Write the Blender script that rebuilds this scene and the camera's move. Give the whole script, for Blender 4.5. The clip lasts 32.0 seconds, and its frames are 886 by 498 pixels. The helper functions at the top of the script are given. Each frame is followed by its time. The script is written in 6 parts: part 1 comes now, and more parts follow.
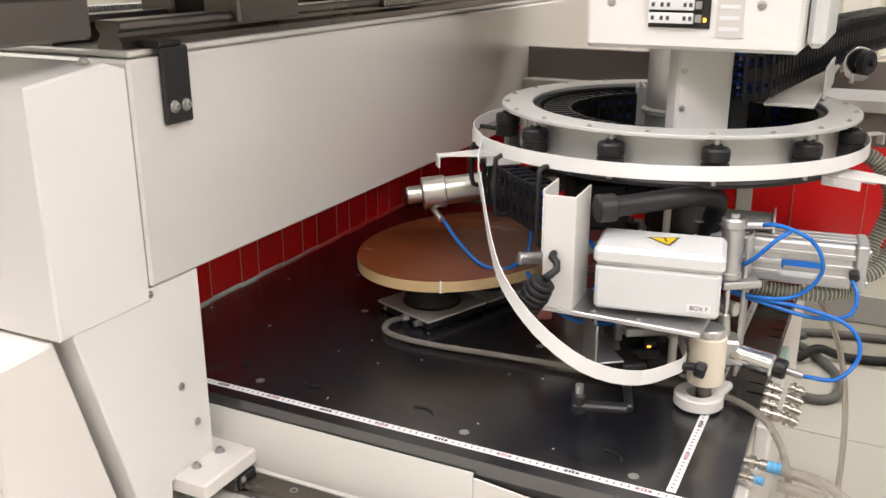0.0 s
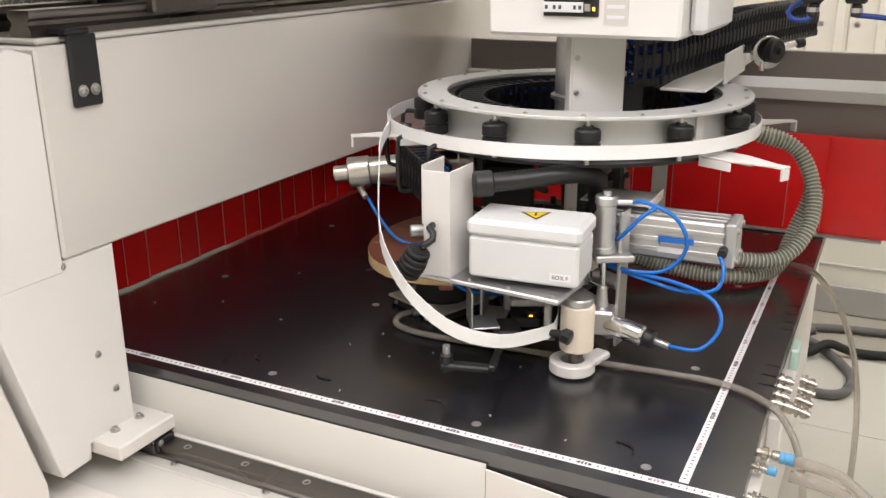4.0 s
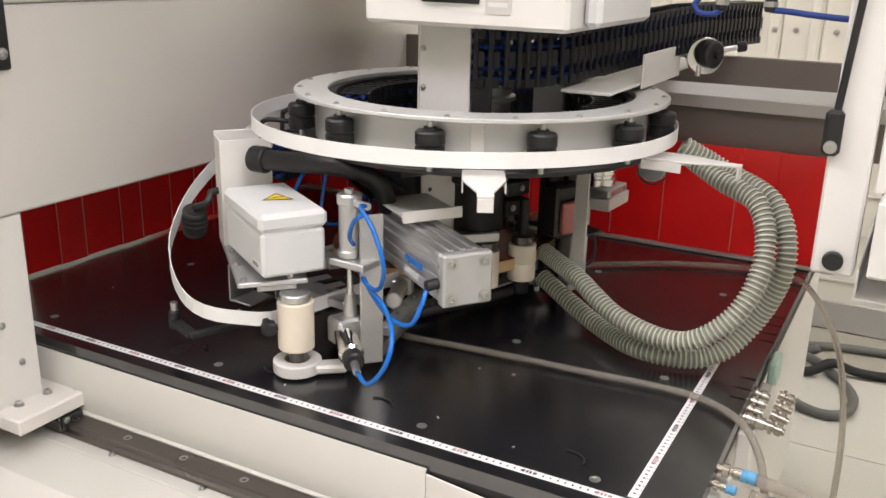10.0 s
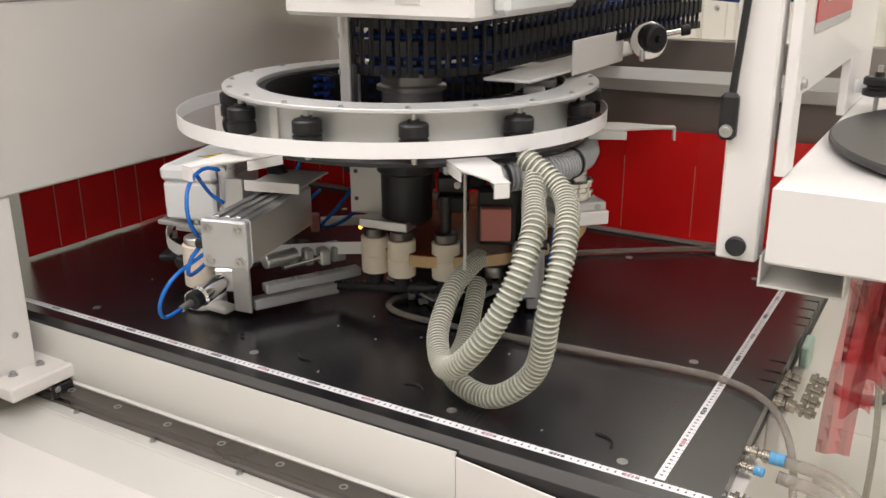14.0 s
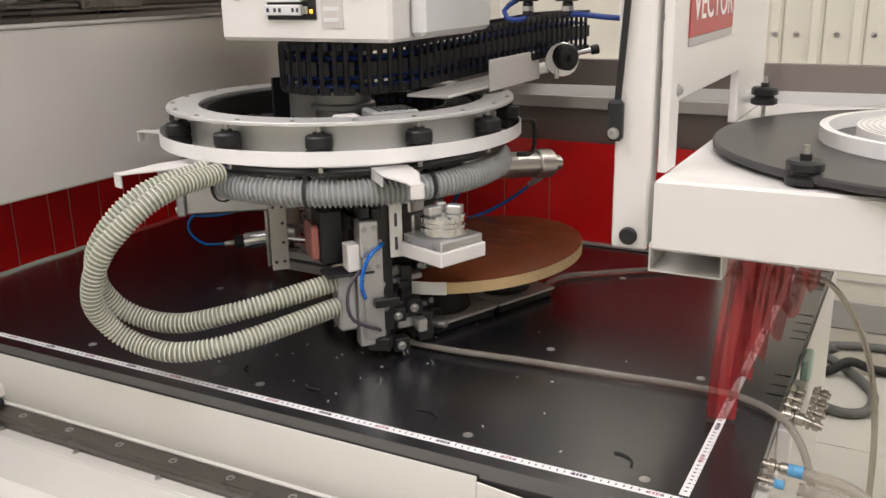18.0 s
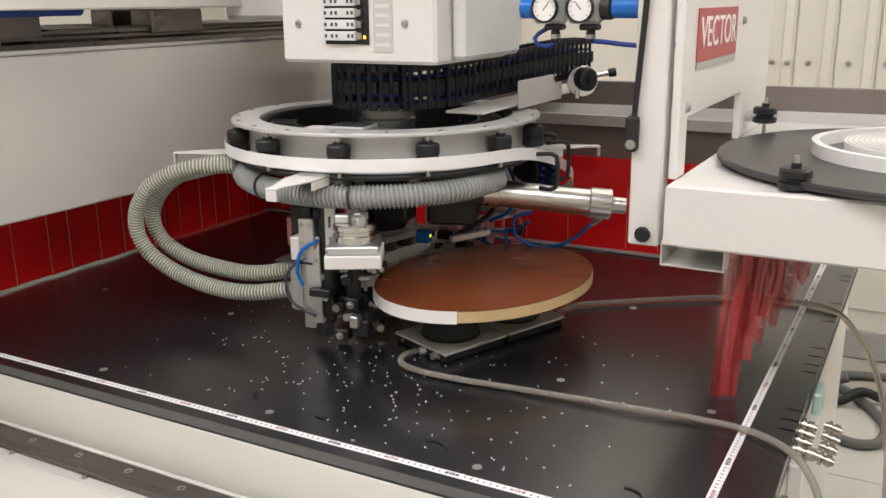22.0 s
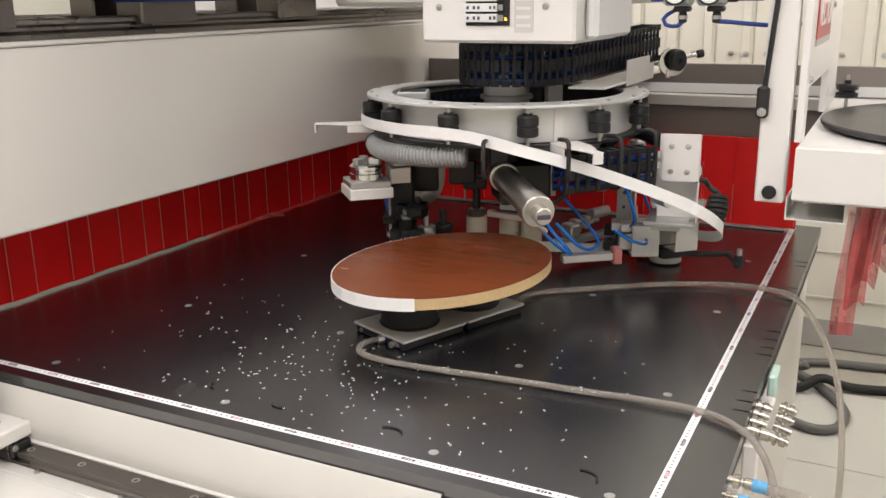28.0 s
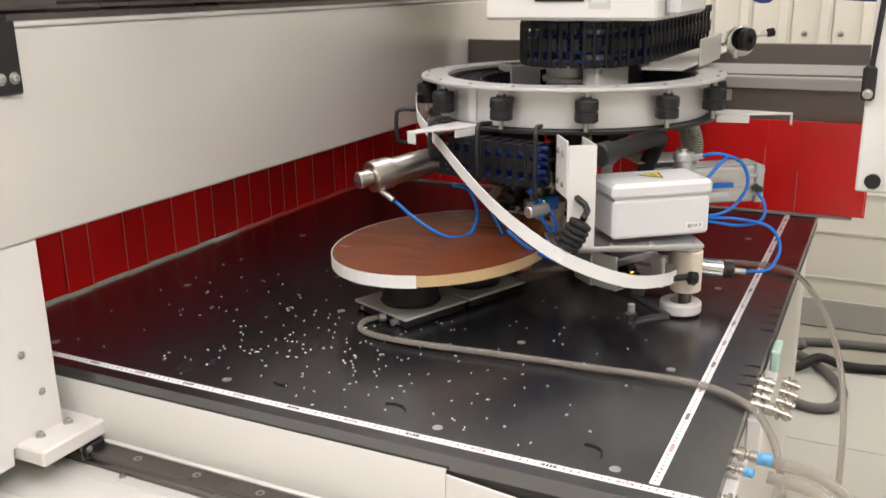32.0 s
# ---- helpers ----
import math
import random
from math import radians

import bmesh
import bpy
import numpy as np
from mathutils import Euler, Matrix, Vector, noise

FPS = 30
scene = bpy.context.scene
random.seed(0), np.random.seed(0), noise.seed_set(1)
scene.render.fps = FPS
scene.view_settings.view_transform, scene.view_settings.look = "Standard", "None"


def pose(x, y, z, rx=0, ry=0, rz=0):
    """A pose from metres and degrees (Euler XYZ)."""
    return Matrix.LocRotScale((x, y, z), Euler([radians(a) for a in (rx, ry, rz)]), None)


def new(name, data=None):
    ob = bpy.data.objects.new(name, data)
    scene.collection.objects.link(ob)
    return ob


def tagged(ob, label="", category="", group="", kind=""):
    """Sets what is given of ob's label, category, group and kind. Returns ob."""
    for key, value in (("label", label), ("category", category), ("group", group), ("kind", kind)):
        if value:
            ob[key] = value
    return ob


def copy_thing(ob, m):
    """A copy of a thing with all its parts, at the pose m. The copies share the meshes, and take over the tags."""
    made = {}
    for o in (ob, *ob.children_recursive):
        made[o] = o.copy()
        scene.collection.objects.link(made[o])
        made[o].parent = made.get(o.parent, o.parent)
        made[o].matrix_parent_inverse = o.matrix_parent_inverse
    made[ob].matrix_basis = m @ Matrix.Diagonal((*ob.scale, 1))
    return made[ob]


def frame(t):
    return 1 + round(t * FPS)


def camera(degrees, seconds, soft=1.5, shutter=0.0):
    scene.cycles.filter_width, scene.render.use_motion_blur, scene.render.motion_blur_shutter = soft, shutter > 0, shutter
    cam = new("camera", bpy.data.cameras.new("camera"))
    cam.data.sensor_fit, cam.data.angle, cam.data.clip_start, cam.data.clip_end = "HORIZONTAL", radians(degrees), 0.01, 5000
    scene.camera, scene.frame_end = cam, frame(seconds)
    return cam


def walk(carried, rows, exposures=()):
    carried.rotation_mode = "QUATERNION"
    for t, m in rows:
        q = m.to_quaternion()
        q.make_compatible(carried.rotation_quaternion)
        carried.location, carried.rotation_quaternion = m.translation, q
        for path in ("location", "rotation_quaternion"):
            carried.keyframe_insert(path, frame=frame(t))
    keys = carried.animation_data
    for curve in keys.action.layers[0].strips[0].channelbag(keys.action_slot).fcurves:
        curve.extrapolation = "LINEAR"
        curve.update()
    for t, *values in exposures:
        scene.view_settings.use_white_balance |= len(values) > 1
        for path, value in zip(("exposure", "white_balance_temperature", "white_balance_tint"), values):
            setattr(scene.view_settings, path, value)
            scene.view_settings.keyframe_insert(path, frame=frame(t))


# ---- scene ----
TZ = 0.80          # height of the machine bed above the floor
cam = camera(52.30, 32.0, soft=1.5, shutter=0.4)
# seconds, eye, yaw, pitch, roll; heights from the bed
PATH = [
    (0, 0.1875, -1.0456, 0.6787, 26.28, -18.24, -0.10),
    (0.5, 0.1882, -1.0496, 0.6766, 26.42, -18.13, -0.03),
    (1, 0.1841, -1.0531, 0.6734, 26.61, -18.22, -0.04),
    (1.5, 0.1808, -1.0502, 0.6734, 26.64, -18.41, -0.11),
    (2, 0.1787, -1.0484, 0.6697, 26.62, -18.48, -0.17),
    (2.5, 0.1831, -1.0516, 0.6719, 26.74, -18.35, -0.25),
    (3, 0.1820, -1.0550, 0.6717, 26.72, -18.30, -0.22),
    (3.5, 0.1823, -1.0541, 0.6712, 26.74, -18.31, -0.30),
    (5.5, 0.1915, -1.0506, 0.6690, 26.73, -18.39, -0.55),
    (6, 0.1926, -1.0471, 0.6685, 26.62, -18.48, -0.54),
    (6.5, 0.1898, -1.0456, 0.6670, 26.58, -18.83, -0.60),
    (7, 0.1910, -1.0438, 0.6669, 26.41, -18.98, -0.58),
    (7.5, 0.1944, -1.0369, 0.6638, 26.08, -19.31, -0.72),
    (8, 0.2021, -1.0222, 0.6555, 26.22, -19.43, -0.69),
    (8.5, 0.2059, -1.0117, 0.6504, 26.40, -19.36, -0.34),
    (9, 0.2128, -1.0054, 0.6442, 24.91, -18.80, 0.98),
    (9.5, 0.2289, -0.9839, 0.6382, 26.94, -17.63, 0.65),
    (10, 0.2435, -0.9492, 0.6263, 28.21, -17.91, 1.36),
    (10.5, 0.2658, -0.9232, 0.6152, 30.91, -19.04, -0.17),
    (11, 0.2666, -0.9228, 0.6168, 31.55, -19.11, -0.10),
    (11.5, 0.2624, -0.9264, 0.6130, 32.24, -19.34, -0.39),
    (12, 0.2617, -0.9309, 0.6147, 32.36, -19.14, -0.52),
    (12.5, 0.2654, -0.9371, 0.6180, 31.86, -18.91, -0.49),
    (13, 0.2667, -0.9420, 0.6256, 31.34, -19.11, -0.55),
    (13.5, 0.2669, -0.9478, 0.6266, 31.25, -18.96, -0.44),
    (14, 0.2671, -0.9583, 0.6280, 30.79, -18.53, -0.26),
    (14.5, 0.2636, -0.9638, 0.6390, 30.44, -17.85, -0.14),
    (16.5, 0.1973, -0.9914, 0.6189, 28.13, -17.38, -0.94),
    (17, 0.2040, -0.9970, 0.6204, 28.65, -17.03, -0.94),
    (17.5, 0.2065, -0.9970, 0.6228, 28.43, -16.87, -1.09),
    (18, 0.2067, -0.9967, 0.6226, 28.18, -16.69, -1.08),
    (18.5, 0.2083, -1.0010, 0.6256, 28.11, -16.38, -1.18),
    (19, 0.2096, -1.0033, 0.6294, 28.07, -16.11, -1.19),
    (19.5, 0.2076, -1.0022, 0.6297, 27.89, -15.95, -0.99),
    (20, 0.2016, -1.0007, 0.6346, 27.97, -15.97, -0.94),
    (20.5, 0.2018, -0.9966, 0.6368, 27.99, -15.81, -0.86),
    (21, 0.2007, -0.9947, 0.6408, 28.12, -15.67, -0.55),
    (21.5, 0.2027, -0.9954, 0.6404, 28.44, -15.45, -0.50),
    (22, 0.2047, -0.9968, 0.6375, 28.80, -15.35, -0.67),
    (22.5, 0.2049, -0.9981, 0.6419, 29.13, -15.42, -0.80),
    (23, 0.2059, -0.9938, 0.6382, 29.02, -15.28, -0.77),
    (23.5, 0.2063, -0.9893, 0.6391, 28.83, -15.32, -0.74),
    (24, 0.2060, -0.9901, 0.6403, 28.58, -15.21, -0.64),
    (24.5, 0.2093, -0.9901, 0.6398, 28.44, -15.09, -0.70),
    (25, 0.2133, -0.9895, 0.6429, 28.36, -15.25, -0.82),
    (25.5, 0.2142, -0.9860, 0.6334, 28.03, -15.49, -0.72),
    (26, 0.2209, -0.9827, 0.6180, 27.95, -15.71, -0.59),
    (26.5, 0.2227, -0.9847, 0.6142, 27.70, -15.83, -0.52),
    (28.5, 0.2232, -0.9872, 0.6193, 26.58, -15.38, -0.84),
    (29, 0.2224, -0.9914, 0.6194, 26.48, -15.23, -0.90),
    (29.5, 0.2285, -0.9932, 0.6222, 26.65, -15.15, -1.07),
    (30, 0.2306, -0.9953, 0.6217, 26.78, -15.00, -1.12),
    (30.5, 0.2269, -0.9962, 0.6210, 26.82, -14.96, -1.11),
    (31, 0.2286, -0.9923, 0.6251, 26.86, -14.94, -1.17),
    (31.5, 0.2277, -0.9929, 0.6231, 26.82, -15.13, -1.07),
    (32, 0.2106, -0.9873, 0.6014, 26.47, -16.48, -0.90),
]
walk(cam, [(t, pose(x, y, z + TZ, 90 + pitch, 0, yaw) @ pose(0, 0, 0, 0, 0, roll)) for t, x, y, z, yaw, pitch, roll in PATH], exposures=[(0, 0.10), (6, 0.04), (9, 0.0), (13, -0.06), (17, -0.24), (22, -0.22), (25, -0.08), (29, 0.02), (32, 0.04)])
# seconds, gantry x, head y, turn of the tool ring
RIG = [
    (0, -1.0052, 0.1916, 17.83),
    (0.5, -1.0410, 0.1926, 17.75),
    (1, -1.0755, 0.1936, 17.63),
    (1.5, -1.1095, 0.1944, 17.50),
    (2, -1.1450, 0.1951, 17.44),
    (2.5, -1.1807, 0.1954, 17.30),
    (3, -1.2008, 0.1951, 16.95),
    (3.5, -1.2031, 0.1942, 15.88),
    (4, -1.2038, 0.1939, 13.72),
    (4.5, -1.2043, 0.1925, 10.71),
    (5, -1.2049, 0.1904, 7.25),
    (5.5, -1.2059, 0.1875, 3.72),
    (6, -1.2081, 0.1714, 0.45),
    (6.5, -1.2152, 0.1501, -2.92),
    (7, -1.2185, 0.1301, -7.20),
    (7.5, -1.2251, 0.1082, -11.60),
    (8, -1.2316, 0.0858, -14.97),
    (8.5, -1.2409, 0.0664, -17.06),
    (9, -1.2581, 0.0478, -18.48),
    (9.5, -1.2667, 0.0310, -20.57),
    (10, -1.2810, 0.0122, -23.59),
    (10.5, -1.2968, -0.0028, -26.59),
    (11, -1.3092, -0.0197, -29.14),
    (11.5, -1.3186, -0.0300, -31.63),
    (12, -1.3331, -0.0422, -34.84),
    (12.5, -1.3499, -0.0539, -40.34),
    (13, -1.3703, -0.0657, -48.02),
    (13.5, -1.3919, -0.0761, -55.94),
    (14, -1.4158, -0.0846, -63.40),
    (14.5, -1.4381, -0.0885, -70.34),
    (15, -1.4623, -0.0891, -79.17),
    (15.5, -1.4880, -0.0857, -89.44),
    (16, -1.5128, -0.0807, -100.15),
    (16.5, -1.5340, -0.0763, -110.33),
    (17, -1.5540, -0.0647, -117.71),
    (17.5, -1.5750, -0.0476, -123.69),
    (18, -1.5916, -0.0293, -129.72),
    (18.5, -1.6050, -0.0126, -135.62),
    (19, -1.6162, 0.0077, -140.90),
    (19.5, -1.6253, 0.0283, -145.88),
    (20, -1.6328, 0.0515, -150.75),
    (20.5, -1.6383, 0.0737, -155.45),
    (21, -1.6426, 0.0984, -160.13),
    (21.5, -1.6455, 0.1290, -165.18),
    (22, -1.6450, 0.1660, -170.91),
    (22.5, -1.6396, 0.2066, -176.88),
    (23, -1.6293, 0.2505, -182.44),
    (23.5, -1.6137, 0.2915, -188.06),
    (24, -1.5947, 0.3323, -193.98),
    (24.5, -1.5721, 0.3719, -200.40),
    (25, -1.5445, 0.4100, -207.12),
    (25.5, -1.5246, 0.4325, -212.84),
    (26, -1.5059, 0.4508, -218.30),
    (26.5, -1.4865, 0.4656, -224.53),
    (27, -1.4658, 0.4770, -231.23),
    (27.5, -1.4432, 0.4877, -238.45),
    (28, -1.4194, 0.4951, -246.00),
    (28.5, -1.3954, 0.4969, -253.66),
    (29, -1.3710, 0.4979, -263.09),
    (29.5, -1.3460, 0.4950, -272.42),
    (30, -1.3211, 0.4797, -281.27),
    (30.5, -1.2985, 0.4760, -290.83),
    (31, -1.2805, 0.4699, -299.48),
    (31.5, -1.2619, 0.4505, -305.99),
    (32, -1.2472, 0.4351, -312.59),
]
AX, AY = 0.842, 0.435   # the ring's axis on the head carriage

# ---- light ----
world = bpy.data.worlds.new("hall")
scene.world = world
world.use_nodes = True
world.node_tree.nodes["Background"].inputs[0].default_value = (0.9, 0.93, 1.0, 1)
world.node_tree.nodes["Background"].inputs[1].default_value = 0.05


# ---- materials ----
def mat(name, col, rough=0.5, metal=0.0, grain=0.0, gscale=60, stain=0.0, sscale=4, bump=0.0, bscale=200, coat=0.0, trans=0.0, rand=0.0, ior=1.45, stretch=None, alpha=1.0):
    m = bpy.data.materials.new(name)
    m.use_nodes = True
    nt = m.node_tree
    b = nt.nodes["Principled BSDF"]
    b.inputs["Roughness"].default_value, b.inputs["Metallic"].default_value = rough, metal
    b.inputs["Coat Weight"].default_value, b.inputs["Transmission Weight"].default_value = coat, trans
    b.inputs["IOR"].default_value = ior
    b.inputs["Alpha"].default_value = alpha
    tc = nt.nodes.new("ShaderNodeTexCoord")
    src = tc.outputs["Object"]
    if stretch:
        mp = nt.nodes.new("ShaderNodeMapping")
        mp.inputs["Scale"].default_value = stretch
        nt.links.new(src, mp.inputs[0])
        src = mp.outputs[0]

    def noisy(scale, detail):
        n = nt.nodes.new("ShaderNodeTexNoise")
        n.inputs["Scale"].default_value, n.inputs["Detail"].default_value = scale, detail
        nt.links.new(src, n.inputs["Vector"])
        return n.outputs["Fac"]
    base = nt.nodes.new("ShaderNodeRGB")
    base.outputs[0].default_value = (*col, 1)
    out = base.outputs[0]

    def scaled(out, fac, amount):
        mr = nt.nodes.new("ShaderNodeMapRange")
        mr.inputs["From Min"].default_value, mr.inputs["From Max"].default_value = 0.1, 0.9
        mr.inputs["To Min"].default_value, mr.inputs["To Max"].default_value = 1 - amount, 1 + amount * 0.5
        nt.links.new(fac, mr.inputs["Value"])
        mix = nt.nodes.new("ShaderNodeVectorMath")
        mix.operation = "SCALE"
        nt.links.new(out, mix.inputs[0])
        nt.links.new(mr.outputs[0], mix.inputs["Scale"])
        return mix.outputs[0]
    if grain:
        out = scaled(out, noisy(gscale, 4), grain)
    if stain:
        f = noisy(sscale, 3)
        out = scaled(out, f, stain)
        mr = nt.nodes.new("ShaderNodeMapRange")
        mr.inputs["From Min"].default_value, mr.inputs["From Max"].default_value = 0.1, 0.9
        mr.inputs["To Min"].default_value, mr.inputs["To Max"].default_value = max(rough - 0.03, 0.02), min(rough + 0.03, 1)
        nt.links.new(f, mr.inputs["Value"])
        nt.links.new(mr.outputs[0], b.inputs["Roughness"])
    if rand:
        oi = nt.nodes.new("ShaderNodeObjectInfo")
        out = scaled(out, oi.outputs["Random"], rand)
    nt.links.new(out, b.inputs["Base Color"])
    if bump:
        bp = nt.nodes.new("ShaderNodeBump")
        bp.inputs["Strength"].default_value, bp.inputs["Distance"].default_value = bump, 0.001
        nt.links.new(noisy(bscale, 3), bp.inputs["Height"])
        nt.links.new(bp.outputs[0], b.inputs["Normal"])
    return m


M_CREAM = mat("cream_powder_coat", (0.70, 0.675, 0.64), 0.38, stain=0.05, sscale=3, bump=0.15, bscale=500)
M_WHITE = mat("white_powder_coat", (0.70, 0.685, 0.66), 0.35, stain=0.04, sscale=4, bump=0.1, bscale=500)
M_BEAM = mat("satin_beam_paint", (0.66, 0.64, 0.605), 0.22, 0.16, stain=0.07, sscale=2.5, bump=0.05, bscale=60)
M_SILL = mat("greyish_cream_sheet", (0.62, 0.61, 0.57), 0.22, stain=0.06, sscale=5)
M_GREYP = mat("grey_plastic", (0.66, 0.67, 0.67), 0.42, stain=0.03, sscale=8, bump=0.2, bscale=700)
M_BED = mat("black_laminate", (0.0095, 0.0095, 0.0125), 0.26, ior=2.15, grain=0.22, gscale=90, stain=0.25, sscale=3, bump=0.04, bscale=350)
M_BEDEDGE = mat("black_edge", (0.012, 0.011, 0.011), 0.5, grain=0.2)
M_RED = mat("red_curtain", (0.93, 0.016, 0.018), 0.22, stain=0.12, sscale=6, rand=0.10, coat=0.2)
M_WIRE = mat("pale_hose_rib", (0.58, 0.58, 0.50), 0.35)
M_HOSE3 = mat("grey_hose_rib", (0.36, 0.37, 0.37), 0.4)
M_CLEARW = mat("cloudy_wire", (0.50, 0.47, 0.42), 0.25, trans=0.45, ior=1.3)
M_PODP = mat("pod_plate_grey", (0.55, 0.54, 0.54), 0.4, 0.15, stain=0.06)
M_SLEEVE = mat("light_blue_sleeve", (0.10, 0.32, 0.55), 0.4)
M_BRIGHT = mat("polished_steel", (0.60, 0.58, 0.55), 0.28, 1.0, grain=0.05, gscale=200)
M_SEAM = mat("pale_curtain_edge", (0.75, 0.30, 0.25), 0.3)
M_REDTR = mat("clear_red_vinyl", (0.42, 0.020, 0.028), 0.16, rand=0.1, alpha=0.60)
M_ALU = mat("aluminium", (0.62, 0.62, 0.62), 0.36, 0.9, grain=0.06, gscale=220, stain=0.05, sscale=9)
M_ALUP = mat("grey_anodised", (0.50, 0.51, 0.51), 0.42, 0.55, grain=0.04, stain=0.05)
M_RINGP = mat("pale_anodised", (0.64, 0.645, 0.64), 0.38, 0.40, grain=0.04, stain=0.05)
M_STEEL = mat("rail_steel", (0.17, 0.155, 0.145), 0.28, 0.95, grain=0.05, gscale=120, stain=0.05)
M_CHROME = mat("chrome", (0.75, 0.75, 0.75), 0.12, 1.0)
M_BRASS = mat("nickel_plate", (0.46, 0.43, 0.38), 0.24, 0.95, grain=0.1)
M_BLACK = mat("black_plastic", (0.015, 0.015, 0.016), 0.42, grain=0.2, bump=0.1)
M_CHAIN = mat("chain_nylon", (0.006, 0.006, 0.008), 0.45, grain=0.2)
M_RUBBER = mat("black_rubber", (0.012, 0.012, 0.012), 0.6, grain=0.2)
M_BLUE = mat("blue_tube", (0.012, 0.15, 0.56), 0.22, grain=0.1)
M_DBLUE = mat("blue_cable", (0.008, 0.035, 0.20), 0.45)
M_HOSE = mat("grey_green_hose", (0.24, 0.25, 0.20), 0.3, stain=0.1, sscale=12)
M_HOSE2 = mat("grey_hose", (0.25, 0.26, 0.26), 0.45, stain=0.1)
M_CLEAR = mat("cloudy_clear_tube", (0.62, 0.58, 0.52), 0.18, trans=0.78, ior=1.3, stain=0.1, sscale=20)
M_BAND = mat("white_edge_band", (0.82, 0.82, 0.81), 0.35, grain=0.02)
M_VENEER = mat("red_brown_veneer", (0.17, 0.045, 0.016), 0.26, ior=1.34, grain=0.14, gscale=14, stain=0.16, sscale=3, stretch=(1, 5, 1), bump=0.05)
M_MDF = mat("raw_board_edge", (0.58, 0.42, 0.22), 0.75, grain=0.15, gscale=150, stain=0.08, sscale=14)
M_ROLLER = mat("cream_ceramic", (0.78, 0.70, 0.58), 0.5, stain=0.05)
M_FLOOR = mat("pale_floor", (0.54, 0.53, 0.48), 0.30, stain=0.06, sscale=1.5, grain=0.04, gscale=80, rand=0.03)
M_GROUT = mat("floor_joint", (0.33, 0.31, 0.26), 0.8)
M_WALL = mat("cream_wall", (0.66, 0.64, 0.56), 0.5, stain=0.04, sscale=1)
M_CEIL = mat("ceiling_paint", (0.7, 0.7, 0.68), 0.7, stain=0.03)
M_BASEB = mat("grey_skirting", (0.36, 0.35, 0.33), 0.5, stain=0.06)
M_TAUPE = mat("taupe_panel", (0.21, 0.18, 0.165), 0.4, stain=0.08, sscale=2)
M_STRIP = mat("pale_grey_strip", (0.55, 0.53, 0.50), 0.4, stain=0.04)
M_PAPER = mat("tape_white", (0.80, 0.79, 0.80), 0.35, grain=0.03)
M_INK = mat("tape_ink", (0.06, 0.05, 0.07), 0.5)
M_REDINK = mat("red_ink", (0.42, 0.22, 0.26), 0.5)
M_SIGN = mat("sign_red", (0.40, 0.05, 0.06), 0.35)
M_SIGNG = mat("sign_grey", (0.42, 0.41, 0.40), 0.4)
M_TEXT = mat("sign_white", (0.85, 0.83, 0.82), 0.4)
M_YELLOW = mat("warning_yellow", (0.78, 0.58, 0.02), 0.4)
M_CHIP = mat("white_shaving", (0.78, 0.80, 0.78), 0.5)
M_BOLT = mat("zinc_bolt", (0.48, 0.48, 0.47), 0.32, 0.9, grain=0.1)
M_TURN = mat("dark_turntable", (0.045, 0.043, 0.045), 0.32, stain=0.1)
M_REDBLK = mat("pink_block", (0.42, 0.16, 0.14), 0.35, 0.4)
M_CABLE = mat("grey_cable", (0.12, 0.12, 0.115), 0.5, grain=0.1)
M_GAUGE = mat("gauge_face", (0.85, 0.85, 0.83), 0.3)


def glow(name, col, power):
    m = bpy.data.materials.new(name)
    m.use_nodes = True
    b = m.node_tree.nodes["Principled BSDF"]
    b.inputs["Base Color"].default_value = (*col, 1)
    b.inputs["Emission Color"].default_value = (*col, 1)
    b.inputs["Emission Strength"].default_value = power
    return m


M_LAMP = glow("lamp_diffuser", (1.0, 0.97, 0.9), 6.0)
M_LED = glow("amber_led", (1.0, 0.45, 0.05), 3.0)
M_LEDG = glow("green_led", (0.6, 1.0, 0.05), 2.0)


# ---- mesh helpers ----
def finish(bm, angle=35):
    for f in bm.faces:
        f.smooth = True
    lim = radians(angle)
    for e in bm.edges:
        if len(e.link_faces) == 2 and e.calc_face_angle(0) > lim:
            e.smooth = False


def mesh(name, bm, material, more=()):
    finish(bm)
    me = bpy.data.meshes.new(name)
    bm.to_mesh(me)
    bm.free()
    me.materials.append(material)
    for m in more:
        me.materials.append(m)
    return me


def thing(name, label, category, group="", kind="", at=(0, 0, 0)):
    ob = new(name)
    ob.empty_display_size = 0.05
    ob.location = at
    return tagged(ob, label, category, group, kind)


def part(name, bm, material, parent, label="", more=()):
    ob = new(name, mesh(name, bm, material, more))
    ob.parent = parent
    if label:
        ob["label"] = label
    return ob


def solo(name, bm, material, label, category, group="", kind="", more=()):
    return tagged(new(name, mesh(name, bm, material, more)), label, category, group, kind)


def put(bm, verts, m):
    bmesh.ops.transform(bm, matrix=m, verts=verts)


